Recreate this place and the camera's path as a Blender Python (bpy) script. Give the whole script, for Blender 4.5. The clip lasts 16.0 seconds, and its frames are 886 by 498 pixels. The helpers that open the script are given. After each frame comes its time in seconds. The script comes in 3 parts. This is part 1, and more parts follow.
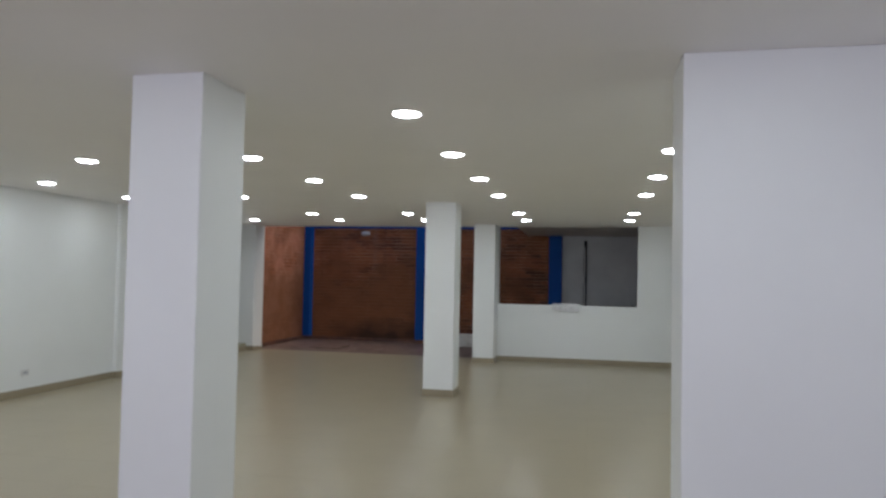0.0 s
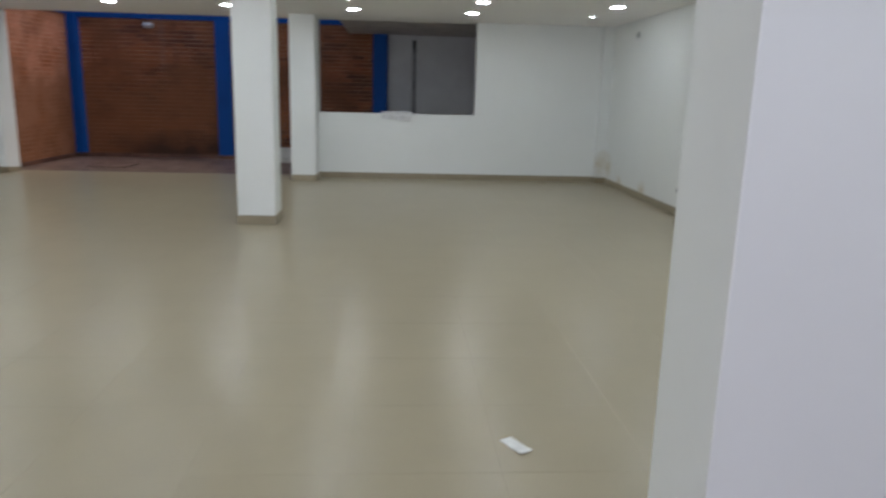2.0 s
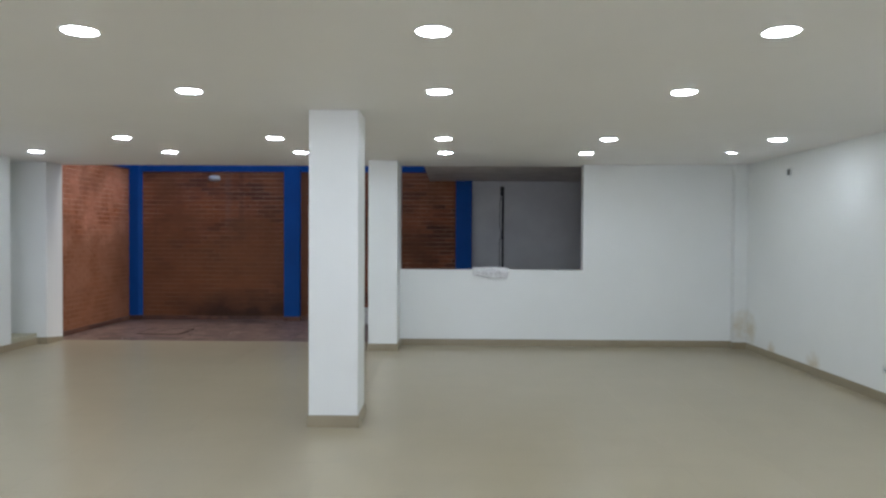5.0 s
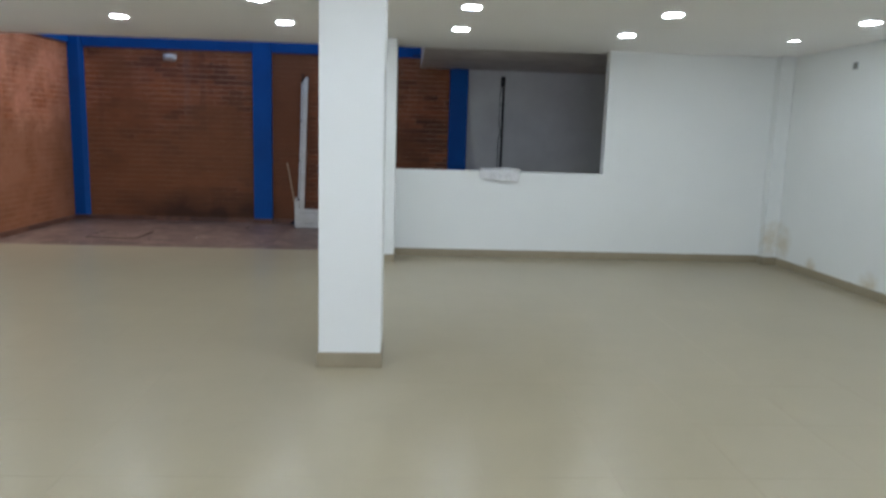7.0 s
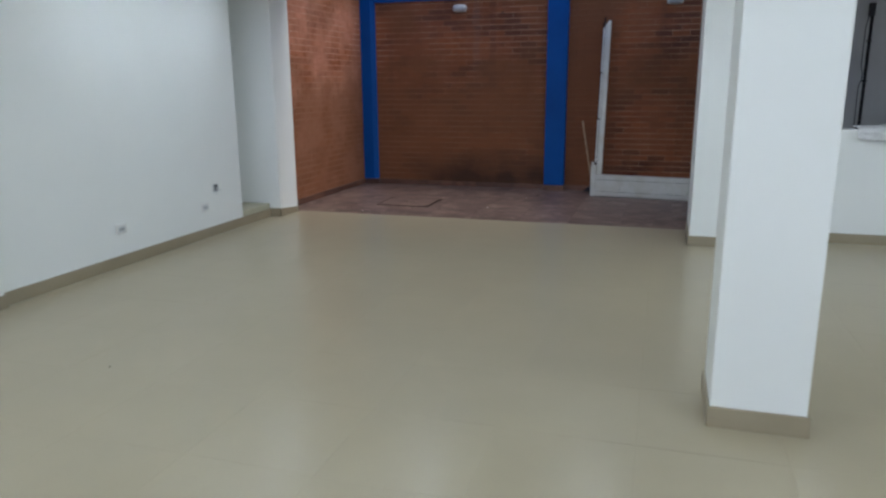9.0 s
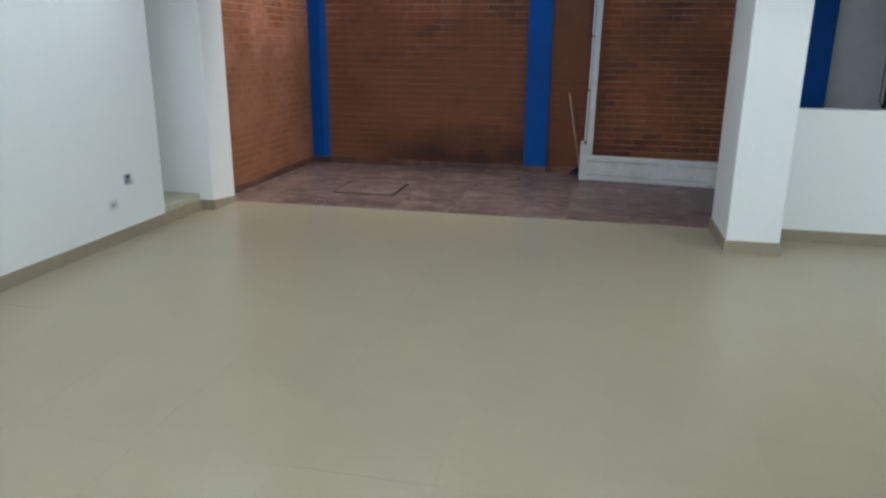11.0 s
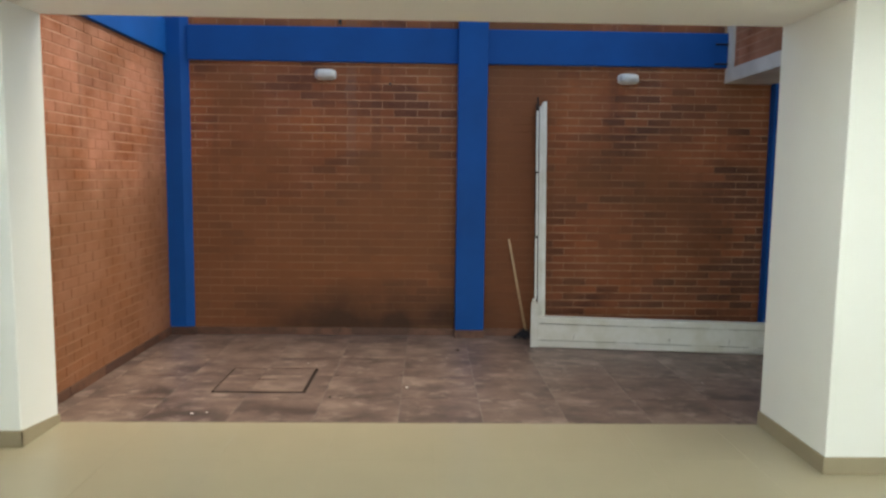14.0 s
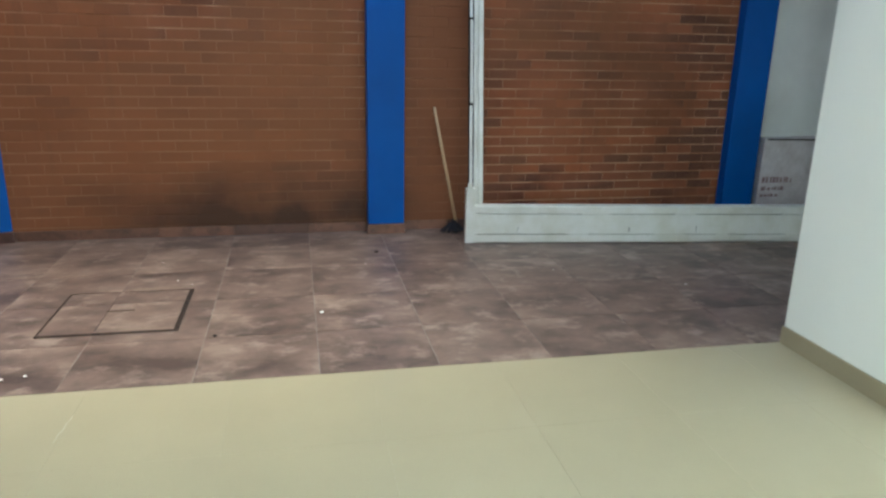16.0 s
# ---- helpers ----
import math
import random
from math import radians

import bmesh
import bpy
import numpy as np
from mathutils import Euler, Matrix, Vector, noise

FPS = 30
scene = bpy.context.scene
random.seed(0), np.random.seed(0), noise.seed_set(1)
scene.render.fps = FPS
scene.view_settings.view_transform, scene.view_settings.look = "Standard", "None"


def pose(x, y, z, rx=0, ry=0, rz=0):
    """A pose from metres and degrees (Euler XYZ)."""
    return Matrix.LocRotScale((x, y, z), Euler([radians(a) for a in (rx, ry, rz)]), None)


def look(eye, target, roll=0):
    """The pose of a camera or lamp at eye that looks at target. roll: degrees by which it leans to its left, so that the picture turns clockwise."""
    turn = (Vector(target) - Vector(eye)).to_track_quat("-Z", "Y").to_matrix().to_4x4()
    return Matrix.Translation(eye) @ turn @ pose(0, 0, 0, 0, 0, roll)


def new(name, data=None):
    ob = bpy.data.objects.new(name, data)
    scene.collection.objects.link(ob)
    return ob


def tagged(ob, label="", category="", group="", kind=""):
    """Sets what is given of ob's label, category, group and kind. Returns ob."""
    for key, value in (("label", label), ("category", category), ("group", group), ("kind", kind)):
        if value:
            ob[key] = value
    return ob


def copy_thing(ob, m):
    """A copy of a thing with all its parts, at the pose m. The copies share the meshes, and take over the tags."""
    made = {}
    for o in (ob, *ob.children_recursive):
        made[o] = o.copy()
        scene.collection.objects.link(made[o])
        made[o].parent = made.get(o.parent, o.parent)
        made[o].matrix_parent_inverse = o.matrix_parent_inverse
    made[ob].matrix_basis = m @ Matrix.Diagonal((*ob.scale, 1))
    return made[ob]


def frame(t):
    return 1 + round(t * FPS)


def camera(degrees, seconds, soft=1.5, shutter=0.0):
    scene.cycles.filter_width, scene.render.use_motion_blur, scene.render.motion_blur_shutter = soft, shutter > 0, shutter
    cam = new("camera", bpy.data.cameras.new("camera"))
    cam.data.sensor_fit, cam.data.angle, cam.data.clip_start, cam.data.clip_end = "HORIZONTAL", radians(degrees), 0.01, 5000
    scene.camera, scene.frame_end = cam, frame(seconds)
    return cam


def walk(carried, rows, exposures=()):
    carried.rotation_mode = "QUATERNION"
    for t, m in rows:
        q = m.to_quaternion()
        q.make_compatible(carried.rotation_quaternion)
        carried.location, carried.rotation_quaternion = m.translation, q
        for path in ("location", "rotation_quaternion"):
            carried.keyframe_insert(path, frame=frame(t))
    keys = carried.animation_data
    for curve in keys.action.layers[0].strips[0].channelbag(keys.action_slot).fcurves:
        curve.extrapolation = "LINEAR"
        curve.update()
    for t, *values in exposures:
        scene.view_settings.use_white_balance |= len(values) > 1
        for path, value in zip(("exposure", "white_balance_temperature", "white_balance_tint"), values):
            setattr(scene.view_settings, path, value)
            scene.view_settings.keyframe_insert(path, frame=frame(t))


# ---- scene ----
cam = camera(64.1, 16.0, 2.5, 0.4)
PATH = [
    (0, (0.702, 0.521, 1.519), (0.288, 2.476, 1.596), 1.1),
    (0.5, (0.618, 0.834, 1.508), (0.296, 2.807, 1.441), 2.3),
    (1, (0.468, 1.183, 1.501), (0.242, 3.137, 1.14), 0.8),
    (1.5, (0.383, 1.555, 1.434), (0.222, 3.488, 0.946), 0.8),
    (2, (0.251, 1.943, 1.392), (0.384, 3.891, 0.959), 1.5),
    (2.5, (0.213, 2.272, 1.447), (0.571, 4.209, 1.098), 0.3),
    (3, (0.158, 2.459, 1.486), (0.446, 4.436, 1.388), 0.2),
    (3.5, (0.052, 2.817, 1.54), (0.225, 4.81, 1.552), -0.9),
    (4, (-0.029, 3.166, 1.528), (-0.13, 5.163, 1.521), 0.7),
    (6.5, (-0.717, 4.734, 1.46), (-0.591, 6.723, 1.289), 0.4),
    (7, (-0.86, 5.022, 1.448), (-0.753, 6.994, 1.129), 1.7),
    (7.5, (-1.035, 5.398, 1.393), (-1.108, 7.325, 0.861), 1.1),
    (8, (-1.221, 5.644, 1.423), (-1.61, 7.523, 0.859), 1.2),
    (8.5, (-1.465, 5.901, 1.432), (-2.017, 7.734, 0.853), 0.8),
    (9, (-1.649, 6.244, 1.461), (-2.224, 8.105, 1.006), -0.4),
    (11.5, (-2.549, 7.801, 1.487), (-2.93, 9.681, 0.919), 0.8),
    (12, (-2.719, 8.092, 1.494), (-3.205, 9.967, 0.997), 1.0),
    (12.5, (-2.949, 8.404, 1.511), (-3.353, 10.31, 1.058), 0.2),
    (13, (-3.147, 8.767, 1.537), (-3.408, 10.731, 1.259), 1.0),
    (13.5, (-3.308, 9.058, 1.529), (-3.473, 11.037, 1.292), 0.4),
    (14, (-3.485, 9.385, 1.551), (-3.438, 11.374, 1.344), 0.7),
    (14.5, (-3.548, 9.707, 1.538), (-3.49, 11.7, 1.372), 0.6),
    (15, (-3.649, 10.066, 1.487), (-3.367, 12.034, 1.276), -0.1),
    (15.5, (-3.682, 10.447, 1.433), (-3.303, 12.356, 0.973), 1.0),
    (16, (-3.72, 10.812, 1.41), (-3.325, 12.692, 0.853), 1.2),
]
# the light that the camera lets in, and its white balance, along the walk
EXPOSURES = [
    (0.0, -0.40, 6300, 10), (1.0, -0.43, 6300, 10), (2.0, -0.18, 6250, 10), (3.5, -0.08, 6150, 10), (4.0, -0.01, 6100, 10), (6.5, 0.21, 6000, 9), (7.5, 0.19, 5950, 7), (9.0, 0.14, 5800, 7),
    (11.5, 0.43, 5850, 3), (12.5, 0.52, 5700, 2), (13.0, 0.62, 5700, 4), (13.5, 0.88, 6500, 0), (14.0, 0.94, 7000, -1), (14.5, 1.29, 7400, -3), (15.0, 1.50, 7200, -4), (15.5, 1.34, 6950, -9), (16.0, 1.36, 6050, -8),
]
walk(cam, [(t, look(eye, target, roll)) for t, eye, target, roll in PATH], EXPOSURES)

# ---- light ----
LAMP_GLOW = 85.0      # radiance of the ceiling panels
SKY = 0.14            # strength of the sky over the patio
SHOPFRONT = 130.0     # watts of daylight through the entrance

world = bpy.data.worlds.new("world")
scene.world = world
world.use_nodes = True
wn = world.node_tree.nodes
sky = wn.new("ShaderNodeTexSky")
sky.sky_type, sky.sun_disc = "NISHITA", False
sky.sun_elevation, sky.sun_rotation = radians(57), radians(76)
sky.dust_density, sky.air_density, sky.ozone_density = 4.0, 1.0, 1.0
wn["Background"].inputs["Strength"].default_value = SKY
world.node_tree.links.new(sky.outputs["Color"], wn["Background"].inputs["Color"])

sun = new("sun", bpy.data.lights.new("sun", "SUN"))
sun.data.energy, sun.data.angle, sun.data.color = 0.36, radians(30), (1.0, 0.95, 0.88)
# hazy light from the east, most of it on the patio's west wall
sun.matrix_world = look((0, 0, 0), (-math.cos(radians(57)) * math.sin(radians(76)), -math.cos(radians(57)) * math.cos(radians(76)), -math.sin(radians(57))))

day = new("entrance_daylight", bpy.data.lights.new("entrance_daylight", "AREA"))
day.data.shape, day.data.size, day.data.size_y = "RECTANGLE", 6.0, 1.9
day.data.energy, day.data.color = SHOPFRONT, (0.80, 0.77, 1.0)
day.matrix_world = look((-1.0, -3.15, 1.25), (-1.0, 5.0, 1.25))


# ---- materials ----
def material(name):
    m = bpy.data.materials.new(name)
    m.use_nodes = True
    nt = m.node_tree
    return m, nt.nodes, nt.links, nt.nodes["Principled BSDF"]


def noise_tex(n, l, coord, scale, detail=4.0, rough=0.55):
    t = n.new("ShaderNodeTexNoise")
    t.inputs["Scale"].default_value, t.inputs["Detail"].default_value, t.inputs["Roughness"].default_value = scale, detail, rough
    l.new(coord, t.inputs["Vector"])
    return t.outputs["Fac"]


def ramp(n, l, fac, stops):
    r = n.new("ShaderNodeValToRGB")
    while len(r.color_ramp.elements) < len(stops):
        r.color_ramp.elements.new(0.5)
    for e, (at, c) in zip(r.color_ramp.elements, stops):
        e.position, e.color = at, (*c, 1) if len(c) == 3 else c
    l.new(fac, r.inputs["Fac"])
    return r.outputs["Color"]


def mix(n, l, fac, a, b, blend="MIX"):
    x = n.new("ShaderNodeMix")
    x.data_type, x.blend_type = "RGBA", blend
    for socket, v in ((x.inputs[0], fac), (x.inputs[6], a), (x.inputs[7], b)):
        if isinstance(v, (int, float)):
            socket.default_value = v
        elif isinstance(v, tuple):
            socket.default_value = (*v, 1)
        else:
            l.new(v, socket)
    return x.outputs[2]


def bump(n, l, height, strength, distance, bsdf):
    b = n.new("ShaderNodeBump")
    b.inputs["Strength"].default_value, b.inputs["Distance"].default_value = strength, distance
    l.new(height, b.inputs["Height"])
    l.new(b.outputs["Normal"], bsdf.inputs["Normal"])


def place_of(n, l, stretch=(1, 1, 1)):
    """World position, stretched."""
    g = n.new("ShaderNodeNewGeometry")
    v = n.new("ShaderNodeMapping")
    v.inputs["Scale"].default_value = stretch
    l.new(g.outputs["Position"], v.inputs["Vector"])
    return v.outputs["Vector"]


def paint(name, base, worn, roughness=0.45, grain=220.0, depth=0.0006, patch=1.1):
    m, n, l, b = material(name)
    p = place_of(n, l)
    big = noise_tex(n, l, p, patch, 5, 0.6)
    c = mix(n, l, ramp(n, l, big, [(0.35, (0, 0, 0)), (0.75, (1, 1, 1))]), base, worn)
    l.new(c, b.inputs["Base Color"])
    b.inputs["Roughness"].default_value = roughness
    fine = noise_tex(n, l, p, grain, 2, 0.5)
    wave = noise_tex(n, l, p, 5.0, 3, 0.5)
    bump(n, l, mix(n, l, 0.6, fine, wave), 0.25, depth * 4, b)
    return m


WALL = paint("white_wall_paint", (0.855, 0.872, 0.855), (0.825, 0.842, 0.825))
CEIL = paint("white_ceiling_paint", (0.92, 0.91, 0.895), (0.895, 0.885, 0.87), 0.6)
BLUE = paint("blue_enamel_paint", (0.0015, 0.078, 0.34), (0.001, 0.060, 0.265), 0.6, 90.0, 0.001, 2.2)
BLUE.node_tree.nodes["Principled BSDF"].inputs["Specular IOR Level"].default_value = 0.25
PLASTER = paint("grey_white_plaster", (0.68, 0.69, 0.68), (0.56, 0.56, 0.56), 0.8, 120.0, 0.001, 1.6)
BARE = paint("bare_beige_plaster", (0.44, 0.43, 0.32), (0.36, 0.35, 0.26), 0.85, 90.0, 0.001, 4.0)
SLAB = paint("whitewashed_concrete", (0.66, 0.63, 0.60), (0.48, 0.45, 0.42), 0.75, 80.0, 0.0015, 3.0)
GREY = paint("street_concrete", (0.30, 0.30, 0.29), (0.22, 0.22, 0.21), 0.9, 60.0, 0.002, 0.8)


def stained_wall():
    """The white paint with rising damp: ochre blotches low down near the far corner."""
    m, n, l, b = material("damp_stained_white_paint")
    p = place_of(n, l)
    base = mix(n, l, ramp(n, l, noise_tex(n, l, p, 1.1, 5), [(0.35, (0, 0, 0)), (0.75, (1, 1, 1))]), (0.855, 0.872, 0.855), (0.825, 0.842, 0.825))
    spots = None
    for (x, y, z), r in (((3.58, 13.22, 0.30), 0.40), ((3.64, 12.55, 0.10), 0.20), ((3.64, 11.55, 0.12), 0.26)):
        d = n.new("ShaderNodeVectorMath")
        d.operation = "DISTANCE"
        l.new(p, d.inputs[0])
        d.inputs[1].default_value = (x, y, z)
        s = n.new("ShaderNodeMapRange")
        s.inputs["From Min"].default_value, s.inputs["From Max"].default_value = 0.0, r
        s.inputs["To Min"].default_value, s.inputs["To Max"].default_value = 1.0, 0.0
        l.new(d.outputs["Value"], s.inputs["Value"])
        if spots is None:
            spots = s.outputs["Result"]
        else:
            a = n.new("ShaderNodeMath")
            a.operation = "MAXIMUM"
            l.new(spots, a.inputs[0]), l.new(s.outputs["Result"], a.inputs[1])
            spots = a.outputs[0]
    ragged = n.new("ShaderNodeMath")
    ragged.operation = "MULTIPLY"
    l.new(spots, ragged.inputs[0])
    l.new(noise_tex(n, l, p, 7.0, 6, 0.65), ragged.inputs[1])
    shape = ramp(n, l, ragged.outputs[0], [(0.18, (0, 0, 0)), (0.36, (0.35, 0.35, 0.35)), (0.5, (0.65, 0.65, 0.65))])
    l.new(mix(n, l, shape, base, (0.55, 0.45, 0.27)), b.inputs["Base Color"])
    b.inputs["Roughness"].default_value = 0.5
    bump(n, l, noise_tex(n, l, p, 60.0, 4), 0.2, 0.002, b)
    return m


DAMP = stained_wall()


def floor_tile_material():
    m, n, l, b = material("polished_beige_porcelain")
    p = place_of(n, l)
    info = n.new("ShaderNodeObjectInfo")
    cloud = noise_tex(n, l, p, 2.3, 6, 0.6)
    speck = noise_tex(n, l, p, 160.0, 3, 0.7)
    c = mix(n, l, ramp(n, l, cloud, [(0.3, (0, 0, 0)), (0.7, (1, 1, 1))]), (0.40, 0.346, 0.238), (0.375, 0.324, 0.223))
    c = mix(n, l, ramp(n, l, speck, [(0.45, (0, 0, 0)), (0.8, (0.35, 0.35, 0.35))]), c, (0.29, 0.25, 0.17))
    tone = n.new("ShaderNodeMapRange")
    tone.inputs["To Min"].default_value, tone.inputs["To Max"].default_value = 0.99, 1.01
    l.new(info.outputs["Random"], tone.inputs["Value"])
    hsv = n.new("ShaderNodeHueSaturation")
    l.new(c, hsv.inputs["Color"]), l.new(tone.outputs["Result"], hsv.inputs["Value"])
    l.new(hsv.outputs["Color"], b.inputs["Base Color"])
    smear = noise_tex(n, l, place_of(n, l, (1, 0.35, 1)), 1.7, 5, 0.6)
    r = n.new("ShaderNodeMapRange")
    r.inputs["From Min"].default_value, r.inputs["From Max"].default_value = 0.3, 0.7
    r.inputs["To Min"].default_value, r.inputs["To Max"].default_value = 0.277, 0.30
    l.new(smear, r.inputs["Value"])
    l.new(r.outputs["Result"], b.inputs["Roughness"])
    b.inputs["Specular IOR Level"].default_value = 0.42
    return m


FLOOR_TILE = floor_tile_material()
BASE_TILE = paint("beige_skirting_tile", (0.34, 0.29, 0.20), (0.30, 0.255, 0.175), 0.35, 150.0, 0.0004, 3.0)
GROUT = paint("dark_beige_grout", (0.37, 0.32, 0.22), (0.325, 0.28, 0.192), 0.9, 200.0, 0.0005, 5.0)


def slate_material():
    m, n, l, b = material("slate_look_patio_tile")
    info = n.new("ShaderNodeObjectInfo")
    off = n.new("ShaderNodeVectorMath")
    off.operation = "MULTIPLY_ADD"
    l.new(info.outputs["Random"], off.inputs[0])
    off.inputs[1].default_value = (9.0, 17.0, 5.0)
    l.new(place_of(n, l, (1.0, 1.35, 1.0)), off.inputs[2])
    p = off.outputs["Vector"]
    cloud = noise_tex(n, l, p, 2.6, 6, 0.6)
    vein = noise_tex(n, l, p, 5.5, 8, 0.68)
    c = ramp(n, l, cloud, [(0.36, (0.080, 0.053, 0.047)), (0.46, (0.145, 0.097, 0.082)), (0.55, (0.195, 0.132, 0.110)), (0.64, (0.265, 0.187, 0.153))])
    c = mix(n, l, ramp(n, l, vein, [(0.53, (0, 0, 0)), (0.67, (0.55, 0.55, 0.55))]), c, (0.45, 0.342, 0.287))
    c = mix(n, l, ramp(n, l, noise_tex(n, l, p, 4.0, 6, 0.6), [(0.33, (0.6, 0.6, 0.6)), (0.45, (0, 0, 0))]), c, (0.085, 0.058, 0.052))
    l.new(c, b.inputs["Base Color"])
    b.inputs["Roughness"].default_value = 0.42
    bump(n, l, vein, 0.35, 0.004, b)
    return m


SLATE = slate_material()


def brown_tile_material():
    m, n, l, b = material("brown_skirting_tile")
    p = place_of(n, l)
    tone = ramp(n, l, n.new("ShaderNodeObjectInfo").outputs["Random"], [(0.0, (0.075, 0.036, 0.028)), (0.5, (0.14, 0.066, 0.042)), (1.0, (0.21, 0.095, 0.058))])
    c = mix(n, l, ramp(n, l, noise_tex(n, l, p, 9.0, 5, 0.65), [(0.42, (0, 0, 0)), (0.66, (0.7, 0.7, 0.7))]), tone, (0.05, 0.028, 0.023))
    l.new(c, b.inputs["Base Color"])
    b.inputs["Roughness"].default_value = 0.5
    bump(n, l, noise_tex(n, l, p, 60.0, 3), 0.25, 0.003, b)
    return m


BROWN_TILE = brown_tile_material()
PALE_GROUT = paint("pale_grey_grout", (0.34, 0.31, 0.28), (0.22, 0.20, 0.18), 0.9, 150.0, 0.0005, 4.0)


def soot(n, l, p, c):
    """A brown film over bricks and joints alike, and soot of an old fire low on the middle panel."""
    film = noise_tex(n, l, place_of(n, l, (0.9, 0.9, 1.1)), 1.15, 5, 0.55)
    # the film lies thick on the lower half of the west panel, thin on that of the east panel
    apart = n.new("ShaderNodeSeparateXYZ")
    l.new(p, apart.inputs[0])
    thick = None
    for side, edge, low, high in (("LESS_THAN", -2.95, 0.24, -0.08), ("GREATER_THAN", -2.95, -0.14, -0.01)):
        panel = n.new("ShaderNodeMath")
        panel.operation = side
        l.new(apart.outputs["X"], panel.inputs[0])
        panel.inputs[1].default_value = edge
        rise = n.new("ShaderNodeMapRange")
        rise.inputs["From Min"].default_value, rise.inputs["From Max"].default_value = 0.9, 1.9
        rise.inputs["To Min"].default_value, rise.inputs["To Max"].default_value = low, high
        l.new(apart.outputs["Z"], rise.inputs["Value"])
        add = n.new("ShaderNodeMath")
        add.operation = "MULTIPLY_ADD"
        l.new(panel.outputs[0], add.inputs[0]), l.new(rise.outputs["Result"], add.inputs[1]), l.new(thick or film, add.inputs[2])
        thick = add.outputs[0]
    c = mix(n, l, ramp(n, l, thick, [(0.42, (0, 0, 0)), (0.62, (0.70, 0.70, 0.70))]), c, (0.188, 0.074, 0.028))
    # the strip between the post and the frame is smeared over
    strip = n.new("ShaderNodeMapRange")
    strip.inputs["From Min"].default_value, strip.inputs["From Max"].default_value = -2.45, -2.15
    strip.inputs["To Min"].default_value, strip.inputs["To Max"].default_value = 1.0, 0.0
    l.new(apart.outputs["X"], strip.inputs["Value"])
    smear = n.new("ShaderNodeMath")
    smear.operation = "COMPARE"
    l.new(apart.outputs["X"], smear.inputs[0])
    smear.inputs[1].default_value, smear.inputs[2].default_value = -2.5, 0.45
    both = n.new("ShaderNodeMath")
    both.operation = "MULTIPLY"
    l.new(strip.outputs["Result"], both.inputs[0]), l.new(smear.outputs[0], both.inputs[1])
    c = mix(n, l, ramp(n, l, both.outputs[0], [(0.0, (0, 0, 0)), (1.0, (0.85, 0.85, 0.85))]), c, (0.185, 0.069, 0.028))
    q = n.new("ShaderNodeVectorMath")
    q.operation = "MULTIPLY_ADD"
    l.new(p, q.inputs[0])
    q.inputs[1].default_value, q.inputs[2].default_value = (0.44, 1.0, 1.6), (0.44 * 4.02, -16.15, -0.24)
    d = n.new("ShaderNodeVectorMath")
    d.operation = "LENGTH"
    l.new(q.outputs["Vector"], d.inputs[0])
    s = n.new("ShaderNodeMapRange")
    s.inputs["From Max"].default_value, s.inputs["To Min"].default_value, s.inputs["To Max"].default_value = 0.78, 1.0, 0.0
    l.new(d.outputs["Value"], s.inputs["Value"])
    w = n.new("ShaderNodeMath")
    w.operation = "MULTIPLY"
    l.new(s.outputs["Result"], w.inputs[0]), l.new(noise_tex(n, l, p, 2.4, 3, 0.5), w.inputs[1])
    c = mix(n, l, ramp(n, l, w.outputs[0], [(0.06, (0, 0, 0)), (0.44, (0.85, 0.85, 0.85))]), c, (0.042, 0.020, 0.011))
    # a broad brown patch, ragged by noise, that darkens the middle of the east panel
    q = n.new("ShaderNodeVectorMath")
    q.operation = "MULTIPLY_ADD"
    l.new(p, q.inputs[0])
    q.inputs[1].default_value, q.inputs[2].default_value = (0.62, 1.0, 0.80), (0.62 * 1.1, -16.15, -0.80 * 1.15)
    d = n.new("ShaderNodeVectorMath")
    d.operation = "LENGTH"
    l.new(q.outputs["Vector"], d.inputs[0])
    s = n.new("ShaderNodeMapRange")
    s.inputs["From Max"].default_value, s.inputs["To Min"].default_value, s.inputs["To Max"].default_value = 0.95, 1.0, 0.0
    l.new(d.outputs["Value"], s.inputs["Value"])
    w = n.new("ShaderNodeMath")
    w.operation = "MULTIPLY"
    l.new(s.outputs["Result"], w.inputs[0]), l.new(noise_tex(n, l, p, 3.1, 5, 0.6), w.inputs[1])
    c = mix(n, l, ramp(n, l, w.outputs[0], [(0.05, (0, 0, 0)), (0.42, (0.5, 0.5, 0.5))]), c, (0.125, 0.046, 0.016))
    return c


